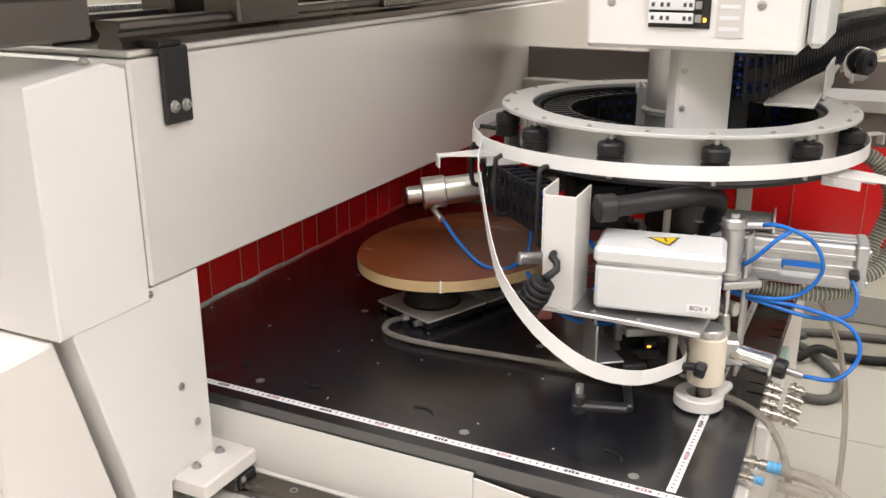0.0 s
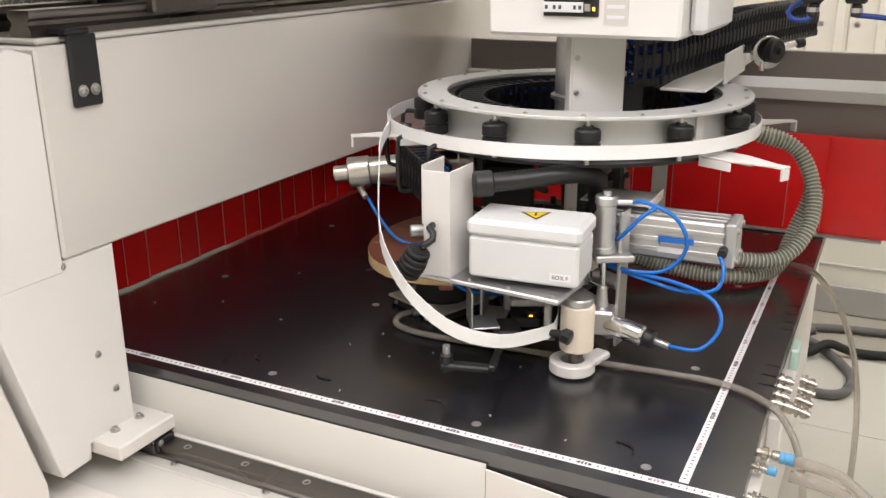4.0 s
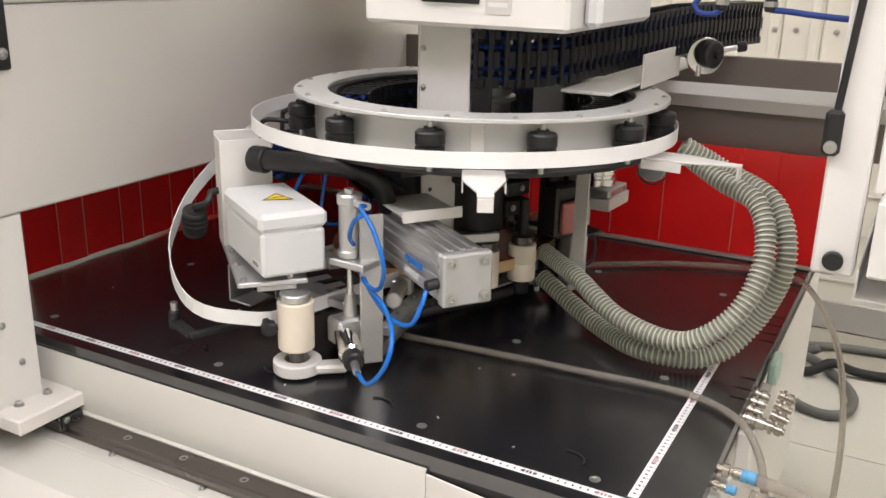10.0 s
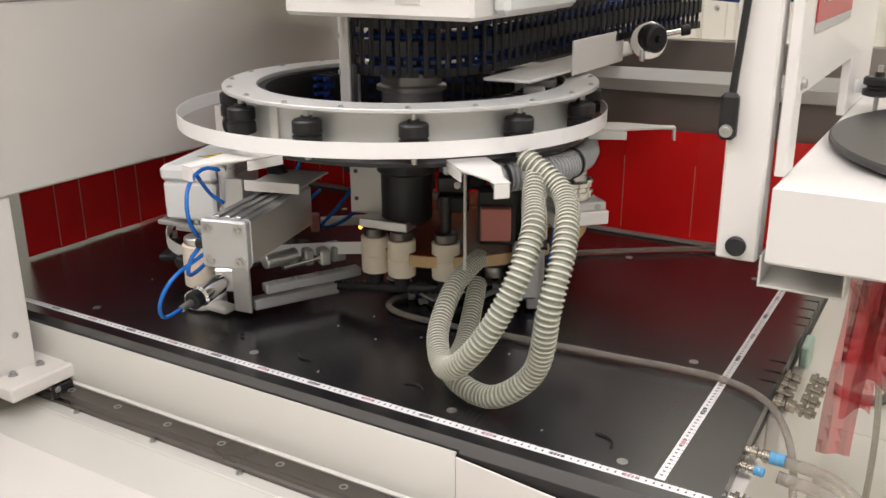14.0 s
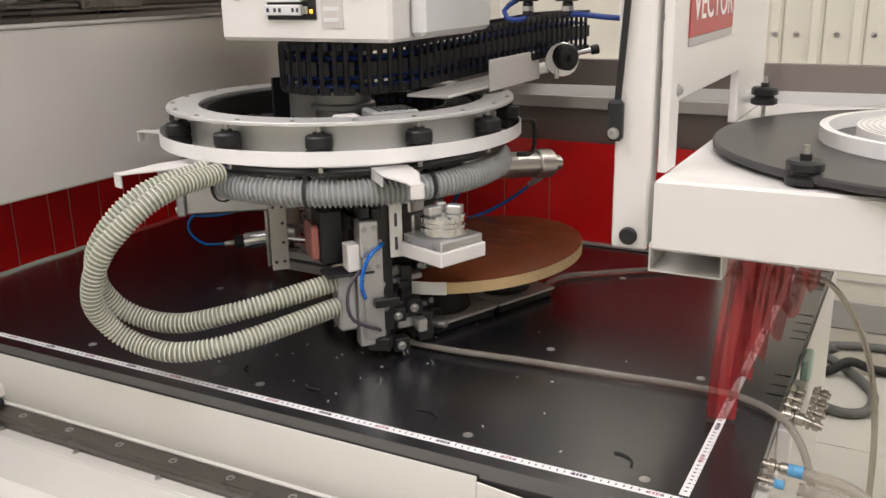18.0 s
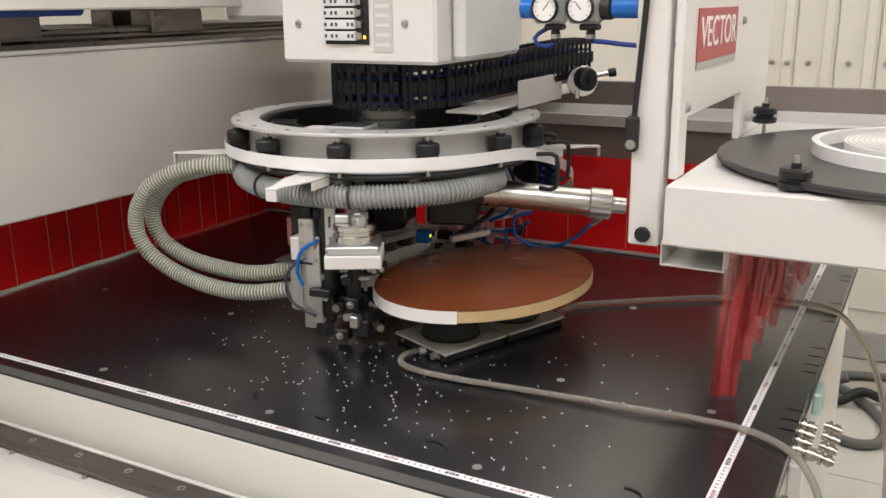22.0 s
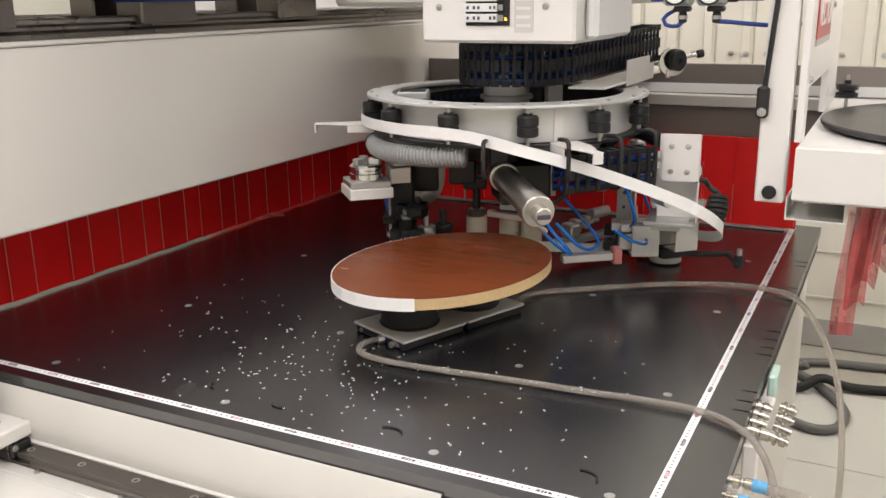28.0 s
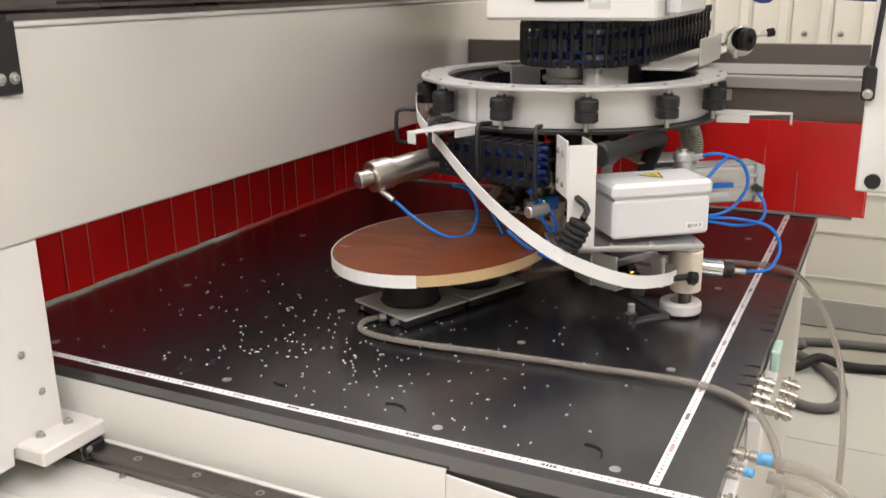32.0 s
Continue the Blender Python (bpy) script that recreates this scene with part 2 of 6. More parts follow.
def box(bm, lo, hi, bev=0.0015, m=None):
    """A bevelled block between two corners, then moved by m."""
    c = [(a + b) / 2 for a, b in zip(lo, hi)]
    s = [abs(b - a) for a, b in zip(lo, hi)]
    made = bmesh.ops.create_cube(bm, size=1, matrix=Matrix.Translation(c) @ Matrix.Diagonal((*s, 1)))["verts"]
    bev = min(bev, min(s) * 0.3)
    if bev > 0:
        edges = list({e for v in made for e in v.link_edges})
        out = bmesh.ops.bevel(bm, geom=edges, offset=bev, segments=1, affect="EDGES", profile=0.5)
        made = list({v for f in out["faces"] for v in f.verts})
        seen, stack = set(made), list(made)
        while stack:
            for e in stack.pop().link_edges:
                for v in e.verts:
                    if v not in seen:
                        seen.add(v)
                        stack.append(v)
        made = list(seen)
    if m is not None:
        put(bm, made, m)
    return made


def cyl(bm, p, q, r, r2=None, seg=24, bev=0.0):
    """A rod from p to q, with its edges broken."""
    p, q = Vector(p), Vector(q)
    r2 = r if r2 is None else r2
    n = (q - p).length
    if bev:
        prof = [(0, 0), (r - bev, 0), (r, bev), (r2, n - bev), (r2 - bev, n), (0, n)]
    else:
        prof = [(0, 0), (r, 0), (r2, n), (0, n)]
    return lathe(bm, prof, seg=seg, m=Matrix.Translation(p) @ (q - p).to_track_quat("Z", "Y").to_matrix().to_4x4())


def lathe(bm, prof, seg=32, a0=0.0, a1=360.0, m=None):
    """A profile of (radius, height) turned about z."""
    full = abs(a1 - a0) >= 359.9
    n = seg if full else seg + 1
    rings = []
    for r, z in prof:
        if r < 1e-6:
            rings.append([bm.verts.new((0, 0, z))])
        else:
            rings.append([bm.verts.new((r * math.cos(a), r * math.sin(a), z)) for a in (radians(a0 + (a1 - a0) * i / seg) for i in range(n))])
    for a, b in zip(rings, rings[1:]):
        for i in range(seg):
            j = (i + 1) % n
            vs = [a[i % len(a)], a[j % len(a)], b[j % len(b)], b[i % len(b)]]
            vs = list(dict.fromkeys(vs))
            if len(vs) > 2:
                bm.faces.new(vs)
    if not full and len(prof) > 2 and prof[0] == prof[-1]:
        bm.faces.new([r[0] for r in rings[:-1]])
        bm.faces.new([r[-1] for r in reversed(rings[:-1])])
    made = [v for r in rings for v in r]
    bmesh.ops.recalc_face_normals(bm, faces=list({f for v in made for f in v.link_faces}))
    if m is not None:
        put(bm, made, m)
    return made


def spline(pts, step=0.01):
    """A smooth line through the points, as even steps."""
    pts = [Vector(p) for p in pts]
    ext = [2 * pts[0] - pts[1], *pts, 2 * pts[-1] - pts[-2]]
    fine = []
    for i in range(1, len(ext) - 2):
        a, b, c, d = ext[i - 1:i + 3]
        for k in range(24):
            t = k / 24
            fine.append(0.5 * (2 * b + (c - a) * t + (2 * a - 5 * b + 4 * c - d) * t * t + (3 * b - a - 3 * c + d) * t ** 3))
    fine.append(pts[-1])
    out, left = [fine[0]], step
    for a, b in zip(fine, fine[1:]):
        n, at = (b - a).length, 0.0
        while n - at >= left:
            at += left
            out.append(a.lerp(b, at / n))
            left = step
        left -= n - at
    if (out[-1] - fine[-1]).length > step * 0.3:
        out.append(fine[-1])
    return out


def sweep(bm, pts, radius, seg=10, ribs=None):
    """A round tube along points; ribs: the radius of every second ring."""
    up, rings = Vector((0.31, 0.17, 0.93)), []
    for i, p in enumerate(pts):
        d = (pts[min(i + 1, len(pts) - 1)] - pts[max(i - 1, 0)]).normalized()
        u = (up - d * up.dot(d)).normalized()
        up = u
        w = d.cross(u)
        r = radius if ribs is None or i % 2 else ribs
        rings.append([bm.verts.new(p + (u * math.cos(a) + w * math.sin(a)) * r) for a in (2 * math.pi * k / seg for k in range(seg))])
    for a, b in zip(rings, rings[1:]):
        for k in range(seg):
            bm.faces.new((a[k], a[(k + 1) % seg], b[(k + 1) % seg], b[k]))
    bm.faces.new(list(reversed(rings[0])))
    bm.faces.new(rings[-1])


def coil_bm(pts, radius, pitch, wire, ready=False):
    """A wire wound round a line of points."""
    line = pts if ready else spline(pts, 0.006)
    run = [0.0]
    for p, q in zip(line, line[1:]):
        run.append(run[-1] + (q - p).length)
    up, n, out = Vector((0.31, 0.17, 0.93)), 0, []
    step = pitch / 10
    at = 0.0
    while at < run[-1]:
        while n < len(run) - 2 and run[n + 1] < at:
            n += 1
        p = line[n].lerp(line[n + 1], (at - run[n]) / max(run[n + 1] - run[n], 1e-9))
        d = (line[n + 1] - line[n]).normalized()
        u = (up - d * up.dot(d)).normalized()
        up = u
        a = 2 * math.pi * at / pitch
        out.append(p + (u * math.cos(a) + d.cross(u) * math.sin(a)) * radius)
        at += step
    bm = bmesh.new()
    sweep(bm, out, wire, 5)
    return bm


def tube(pts, r, seg=10, step=0.012):
    bm = bmesh.new()
    sweep(bm, spline(pts, step), r, seg)
    return bm


def block(lo, hi, bev=0.0015, m=None):
    bm = bmesh.new()
    box(bm, lo, hi, bev, m)
    return bm


def rod(p, q, r, r2=None, seg=24, bev=0.0):
    bm = bmesh.new()
    cyl(bm, p, q, r, r2, seg, bev)
    return bm


def plate(outline, z0, z1, bev=0.0, m=None):
    """A flat outline (x, y) given thickness from z0 to z1."""
    bm = bmesh.new()
    vs = [bm.verts.new((x, y, z0)) for x, y in outline]
    f = bm.faces.new(vs)
    made = bmesh.ops.extrude_face_region(bm, geom=[f])["geom"]
    for v in made:
        if isinstance(v, bmesh.types.BMVert):
            v.co.z = z1
    bmesh.ops.recalc_face_normals(bm, faces=bm.faces)
    if bev:
        bmesh.ops.bevel(bm, geom=[e for e in bm.edges if abs(e.verts[0].co.z - e.verts[1].co.z) < 1e-6], offset=bev, segments=1, affect="EDGES")
    if m is not None:
        put(bm, bm.verts, m)
    return bm


def bolt_bm(bm, p, axis, r=0.006, h=0.005):
    """A socket-head bolt at p, pointing along axis."""
    p, axis = Vector(p), Vector(axis).normalized()
    m = Matrix.Translation(p) @ axis.to_track_quat("Z", "Y").to_matrix().to_4x4()
    lathe(bm, [(r * 1.5, 0), (r * 1.5, h * 0.25), (r, h * 0.25), (r, h * 0.9), (r * 0.85, h), (r * 0.5, h), (r * 0.45, h * 0.5), (0, h * 0.5)], seg=12, m=m)


def bolt(p, axis, parent, r=0.006, h=0.005):
    bm = bmesh.new()
    bolt_bm(bm, p, axis, r, h)
    return part("bolt", bm, M_BOLT, parent, "zinc bolt head")


def lettering(body, size, material, m, parent=None, name="lettering", depth=0.0006):
    """Raised letters in the built-in font as a mesh."""
    cu = bpy.data.curves.new(name, "FONT")
    cu.body, cu.size, cu.extrude = body, size, depth
    cu.align_x, cu.align_y = "CENTER", "CENTER"
    tmp = new(name, cu)
    me = bpy.data.meshes.new_from_object(tmp.evaluated_get(bpy.context.evaluated_depsgraph_get()))
    bpy.data.objects.remove(tmp)
    me.materials.append(material)
    ob = new(name, me)
    ob.matrix_basis = m
    ob.parent = parent
    return ob


# ---- the hall ----
WY, WX0, WX1, WB, CEIL = 2.87, -3.6, 3.2, -3.2, 3.0

wall = solo("wall_north", block((WX0, WY, 0), (WX1, WY + 0.15, CEIL), 0), M_WALL, "cream painted lower wall of the hall", "wall", kind="structure")
solo("wall_south", block((WX0, WB - 0.15, 0), (WX1, WB, CEIL), 0), M_WALL, "plain cream wall behind the viewer", "wall", kind="structure")
solo("wall_west", block((WX0 - 0.15, WB - 0.15, 0), (WX0, WY + 0.15, CEIL), 0), M_WALL, "plain cream side wall", "wall", kind="structure")
solo("wall_east", block((WX1, WB - 0.15, 0), (WX1 + 0.15, WY + 0.15, CEIL), 0), M_WALL, "plain cream side wall", "wall", kind="structure")
solo("ceiling", block((WX0 - 0.15, WB - 0.15, CEIL), (WX1 + 0.15, WY + 0.15, CEIL + 0.1), 0), M_CEIL, "plain pale ceiling", "ceiling", kind="structure")
floor = solo("floor", block((WX0, WB, -0.1), (WX1, WY, -0.004), 0), M_GROUT, "pale beige tiled floor with thin joints", "floor", kind="structure")
solo("baseboard", block((WX0, WY - 0.015, 0), (WX1, WY, 0.12), 0.002), M_BASEB, "grey skirting along the wall", "baseboard", kind="structure")

# ceiling lights: assumed lamps of the hall, all out of view
lamp = thing("ceiling_light", "assumed white fluorescent ceiling light with a glowing diffuser", "lamp", "ceiling lights")
bm = bmesh.new()
box(bm, (-0.62, -0.17, 0.0), (0.62, 0.17, 0.06), 0.004)
part("housing", bm, M_WHITE, lamp)
part("diffuser", block((-0.6, -0.15, -0.012), (0.6, 0.15, -0.001), 0.003), M_LAMP, lamp, "glowing diffuser")
spots = [(x, y) for x in (-2.4, -0.6, 1.2, 2.6) for y in (-2.0, -0.4, 1.2, 2.3)]
lamp.location = (*spots[0], CEIL - 0.06)
for x, y in spots[1:]:
    copy_thing(lamp, pose(x, y, CEIL - 0.06))
# unseen area lights added without fixtures to brighten bed, beam and curtains
for x, y, power in ((-1.5, -0.9, 33), (0.9, -1.0, 46), (-1.5, 1.7, 24), (2.0, 2.1, 24)):
    ld = bpy.data.lights.new("unseen_area_light", "AREA")
    ld.shape, ld.size, ld.size_y, ld.energy, ld.color = "RECTANGLE", 1.6, 0.7, power, (1.0, 0.924, 0.980)
    new("unseen_area_light", ld).location = (x, y, CEIL - 0.09)

# ---- the machine bed ----
bed = thing("machine_bed", "black laminate machine bed on a cream steel base", "machine table", at=(0, 0, TZ))
# bed board with edge slots cut into its right side
edge, x1 = [(-3.2, -0.030), (0.076, -0.030)], 0.070
slots = [0.355, 0.392, 0.433, 0.604, 0.642, 0.686, 0.732, 0.898, 0.934, 0.970, 1.025, 1.206, 1.245]
for s in slots:
    w = 0.0032
    edge += [(x1, s - w), (x1 - 0.026, s - w * 0.5), (x1 - 0.026, s + w * 0.5), (x1, s + w)]
edge += [(x1, 1.62), (-3.2, 1.62)]
part("board", plate(edge, -0.022, 0), M_BED, bed)
part("board_edge", block((-3.2, -0.0295, -0.06), (0.066, 1.61, -0.0225), 0.002), M_BEDEDGE, bed, "black board edge")


def measuring_tape(length, steps):
    t = thing("measuring_tape", "white self-adhesive measuring tape with printed numbers", "measuring tape", "tapes on the bed")
    part("strip", block((0, -0.0065, 0), (length, 0.0065, 0.0007), 0.0002), M_PAPER, t)
    ink, red = bmesh.new(), bmesh.new()
    for k in range(1, steps):
        x, ten = k * 0.01, k % 10 == 0
        if ten:
            for j in range(4):
                box(red if (k // 10) % 2 else ink, (x - 0.009 + j * 0.0048, -0.003, 0.0007), (x - 0.0058 + j * 0.0048, 0.003, 0.001), 0)
        else:
            box(ink, (x - 0.0012, -0.0015, 0.0007), (x + 0.0012, 0.0022, 0.001), 0)
        box(ink, (x - 0.0003, -0.0062, 0.0007), (x + 0.0003, -0.004 if not ten else -0.003, 0.001), 0)
    part("print", ink, M_INK, t, "black printed marks")["kind"] = "stuff"
    part("red_print", red, M_REDINK, t, "red printed marks")["kind"] = "stuff"
    return t


tape = measuring_tape(2.4, 240)
tape.matrix_basis = pose(0.067, 0, TZ, 0, 0, 180)
tape = measuring_tape(1.58, 158)
tape.matrix_basis = pose(0.0, 0.012, TZ, 0, 0, 90)

# countersunk screws of the bed
screw = thing("bed_screw", "grey countersunk screw in the black bed", "screw", "screws in the bed")
bm = bmesh.new()
lathe(bm, [(0.0075, 0), (0.0075, 0.0006), (0.0045, 0.0008), (0.004, 0.0002), (0, 0.0002)], seg=16)
part("head", bm, M_BOLT, screw)
spots = [(-0.688, 0.039), (-0.311, 0.034), (-0.054, 0.028), (-1.071, 0.04), (-0.058, 0.365), (-0.318, 0.373), (-0.69, 0.38), (-1.07, 0.38), (-1.45, 0.04), (-1.45, 0.38), (-0.06, 0.80), (-0.32, 0.80), (-0.69, 0.80), (-1.07, 0.80), (-0.06, 1.2), (-0.69, 1.2)]
screw.location = (*spots[0], TZ)
for x, y in spots[1:]:
    copy_thing(screw, pose(x, y, TZ))

# ---- base frame and the front rail ----
base = thing("base_frame", "cream steel machine base under the black bed", "machine base")
# folded sheet in front of the bed: a rolled lip, an upright face, then a small flange towards the rail
bm = plate([(-0.031, -0.021), (-0.0325, -0.0185), (-0.0345, -0.0185), (-0.036, -0.021), (-0.0365, -0.112), (-0.040, -0.116), (-0.040, -0.118), (-0.0345, -0.118), (-0.034, -0.023)], 0, 2.935, 0, Matrix(((0, 0, 1, -3.2), (1, 0, 0, 0), (0, 1, 0, TZ), (0, 0, 0, 1))))
part("front_sheet", bm, M_SILL, base, "greyish cream folded front sheet")
bm = plate([(-0.2645, -0.026), (0.06, -0.058), (0.06, -0.20), (-0.2645, -0.20)], 0, 0.004, 0.0008, Matrix(((1, 0, 0, 0), (0, 0, 1, -0.036), (0, 1, 0, TZ), (0, 0, 0, 1))))
part("end_sheet", bm, M_CREAM, base, "cream end sheet")
part("rail_bed", block((-3.2, -0.098, TZ - 0.20), (0.02, -0.0372, TZ - 0.142), 0.003), M_SILL, base)
# sheets that slope away from the rail
bm = bmesh.new()
box(bm, (-3.2, -0.085, -0.006), (0.10, 0, 0), 0.002, pose(0, -0.0985, TZ - 0.142, 10))
part("front_apron", bm, M_SILL, base, "greyish sloping sheet")
bm = bmesh.new()
box(bm, (-3.2, -0.55, -0.006), (0.10, 0, 0.0), 0.002, pose(0, -0.178, TZ - 0.1525, 9))
part("front_apron", bm, M_CREAM, base, "cream sloping sheet")
part("body", block((-3.2, -0.62, 0.05), (0.04, 1.60, TZ - 0.27), 0.004), M_CREAM, base)
part("side_sheet", block((0.035, -0.02, TZ - 0.5), (0.05, 1.58, TZ - 0.062), 0.002), M_CREAM, base)
for i in range(14):
    bm = bmesh.new()
    bolt_bm(bm, (-0.815 - 0.19 * (i - 3), -0.0785, TZ - 0.142), (0, 0, 1), 0.0042, 0.004)
    part("bolt", bm, M_BOLT, base, "zinc bolt head")

rail = thing("linear_rail", "dark steel linear guide rail on the cream base", "guide rail")
prof = [(-0.017, 0), (0.017, 0), (0.017, 0.006), (0.0125, 0.010), (0.0125, 0.014), (0.017, 0.017), (0.017, 0.022), (0.0155, 0.024), (-0.0155, 0.024), (-0.017, 0.022), (-0.017, 0.017), (-0.0125, 0.014), (-0.0125, 0.010), (-0.017, 0.006)]
part("bar", plate(prof, -3.2, -0.02, 0, pose(0, -0.0575, TZ - 0.1415, 90, 0, 90)), M_STEEL, rail)
for i in range(26):
    bm = bmesh.new()
    lathe(bm, [(0.007, 0.0), (0.007, 0.0006), (0.0045, 0.0006), (0.004, -0.0003), (0, -0.0003)], seg=12, m=pose(-0.08 - 0.12 * i, -0.0575, TZ - 0.1174))
    part("plug", bm, M_BOLT, rail, "bright rail plug")

# ---- the oval board on its suction pods ----
OC, OA, OB_, ODIR = Vector((-0.540, 0.533, 0)), 0.247, 0.190, 77.6


def oval(a, grow=0.0):
    c, s = math.cos(radians(ODIR)), math.sin(radians(ODIR))
    u, v = (OA + grow) * math.cos(a), (OB_ + grow) * math.sin(a)
    return (OC.x + c * u - s * v, OC.y + s * u + c * v)


panel = thing("oval_board", "oval board with red-brown veneer top and raw edge", "table top", at=(0, 0, TZ))
outline = [oval(2 * math.pi * i / 96) for i in range(96)]
part("core", plate(outline, 0.0985, 0.1185), M_MDF, panel, "pale raw board edge")
part("veneer", plate([oval(2 * math.pi * i / 96, -0.0006) for i in range(96)], 0.1186, 0.1203), M_VENEER, panel, "red-brown wood veneer")


def suction_pod():
    p = thing("suction_pod", "dark round suction pod on a grey square plate", "vacuum pod", "pods under the board")
    part("base_plate", block((-0.074, -0.074, 0.0), (0.074, 0.074, 0.0148), 0.003), M_BLACK, p, "black base")
    part("top_plate", block((-0.077, -0.077, 0.015), (0.077, 0.077, 0.020), 0.001), M_PODP, p, "grey metal plate")
    bm = bmesh.new()
    lathe(bm, [(0.0, 0.0202), (0.056, 0.0202), (0.058, 0.023), (0.055, 0.026), (0.051, 0.080), (0.054, 0.092), (0.056, 0.097), (0.0, 0.097)], seg=40)
    part("cup", bm, M_RUBBER, p, "dark rubber cup")
    for sx in (-1, 1):
        part("hole", rod((sx * 0.055, -0.074, 0.0075), (sx * 0.055, -0.0765, 0.0075), 0.004, seg=12), M_BOLT, p)
    return p


pod = suction_pod()
pod.matrix_basis = pose(-0.572, 0.443, TZ, 0, 0, -22)
copy_thing(pod, pose(-0.512, 0.592, TZ, 0, 0, -22))
cp = thing("pod_coupling", "blue push-in coupling on the suction pod", "coupling", at=(0, 0, TZ))
part("body", rod((-0.577, 0.377, 0.0085), (-0.588, 0.366, 0.0085), 0.0065, seg=14, bev=0.001), M_DBLUE, cp)
part("nut", rod((-0.586, 0.368, 0.0085), (-0.594, 0.359, 0.0085), 0.0078, seg=6), M_BOLT, cp)
cp = thing("pod_coupling", "grey push-in coupling on the suction pod", "coupling", at=(0, 0, TZ))
part("body", rod((-0.553, 0.362, 0.0085), (-0.560, 0.345, 0.0085), 0.0062, seg=14, bev=0.001), M_BOLT, cp)

# suction hoses over the bed
hs = thing("suction_hose", "cloudy wire-wound suction hose lying across the bed", "hose", at=(0, 0, TZ))
pts = spline([(-0.592, 0.362, 0.010), (-0.608, 0.335, 0.009), (-0.598, 0.300, 0.008), (-0.555, 0.281, 0.008), (-0.470, 0.279, 0.008), (-0.367, 0.289, 0.008), (-0.260, 0.298, 0.008), (-0.17, 0.304, 0.008), (-0.08, 0.312, 0.008), (-0.002, 0.311, 0.008), (0.057, 0.284, 0.008), (0.098, 0.238, 0.004), (0.128, 0.18, -0.02), (0.145, 0.12, -0.08), (0.155, 0.07, -0.2), (0.14, 0.02, -0.32)], 0.0022)
bm = bmesh.new()
sweep(bm, pts, 0.0052, 10)
hose = part("tube_wall", bm, M_CLEAR, hs)
part("wire_spiral", coil_bm(pts, 0.0051, 0.0036, 0.0005, True), M_CLEARW, hs, "pale wound wire")
hs = thing("suction_hose", "clear thin hose from the rear pod over the bed", "hose", at=(0, 0, TZ))
part("hose", tube([(-0.445, 0.655, 0.010), (-0.43, 0.74, 0.007), (-0.36, 0.80, 0.007), (-0.265, 0.87, 0.007), (-0.17, 0.93, 0.007), (-0.053, 0.972, 0.007), (0.039, 0.962, 0.008), (0.085, 0.93, 0.0), (0.14, 0.87, -0.05), (0.18, 0.80, -0.13), (0.20, 0.72, -0.25), (0.20, 0.62, -0.45), (0.19, 0.55, -0.62)], 0.006), M_CLEAR, hs)


# ---- couplings at the bed's right side ----
def coupling(blue):
    c = thing("hose_coupling", "nickel hose coupling" + (" with a blue clamp sleeve" if blue else " screwed into the manifold"), "coupling", "couplings at the bed")
    bm = bmesh.new()
    lathe(bm, [(0, 0), (0.009, 0), (0.009, 0.012), (0.0125, 0.013), (0.0125, 0.026), (0.008, 0.028), (0.008, 0.034), (0.011, 0.036), (0.011, 0.058), (0.007, 0.060), (0.0065, 0.07), (0, 0.07)], seg=14, m=pose(0, 0, 0, 0, 90, 0))
    part("body", bm, M_BRASS, c)
    part("nut", rod((0.013, 0, 0), (0.026, 0, 0), 0.0135, seg=6), M_BRASS, c)
    if blue:
        bm = bmesh.new()
        lathe(bm, [(0.0105, 0.05), (0.012, 0.052), (0.012, 0.058), (0.0108, 0.06), (0.012, 0.062), (0.012, 0.068), (0.0108, 0.07), (0.012, 0.072), (0.012, 0.08), (0.0095, 0.082), (0.0095, 0.05)], seg=14, m=pose(0, 0, 0, 0, 90, 0))
        part("sleeve", bm, M_SLEEVE, c, "blue clamp sleeve")
    return c


mani = thing("manifold", "cream vacuum manifold block beside the bed", "manifold", at=(0, 0, TZ))
part("block", block((0.066, 0.335, -0.13), (0.090, 0.535, -0.046), 0.003), M_CREAM, mani)
part("block", block((0.055, -0.02, -0.2), (0.088, 0.20, -0.03), 0.003), M_CREAM, mani)
part("cover", block((0.0735, 0.54, -0.06), (0.088, 0.60, -0.012), 0.003), mat("pale_green_cover", (0.45, 0.62, 0.55), 0.4), mani, "pale green cover")
nick = coupling(False)
spots = [(0.064, 0.358 + 0.031 * k, -0.030, 6) for k in range(4)] + [(0.098, 0.404 + 0.04 * k, -0.058, -4) for k in range(4)] + [(0.076, 0.02 + 0.036 * k, -0.026, 0) for k in range(2)] + [(0.078, 0.088, -0.046, 0)]
SC = Matrix.Diagonal((0.64, 0.92, 0.92, 1))
nick.matrix_basis = pose(spots[0][0], spots[0][1], TZ + spots[0][2], 0, 10, spots[0][3]) @ SC
for x, y, z, a in spots[1:]:
    copy_thing(nick, pose(x, y, TZ + z, 0, 10, a) @ SC)
blue = coupling(True)
SB = Matrix.Diagonal((0.64, 0.72, 0.72, 1))
blue.matrix_basis = pose(0.072, 0.150, TZ - 0.008, 0, 2, 0) @ SB
copy_thing(blue, pose(0.072, 0.115, TZ - 0.012, 0, 2, -3) @ SB)
for dy, dz in ((0, 0), (-0.035, -0.004)):
    h = thing("clear_hose", "clear braided hose clamped to a blue sleeve", "hose", "clear hoses", at=(0, 0, TZ))
    part("hose", tube([(0.122, 0.150 + dy, -0.010 + dz), (0.19, 0.146 + dy, -0.020 + dz), (0.25, 0.115 + dy, -0.06 + dz), (0.285, 0.06 + dy, -0.13 + dz), (0.285, 0.0 + dy, -0.24 + dz), (0.27, -0.06 + dy, -0.4 + dz)], 0.0085), M_CLEAR, h)
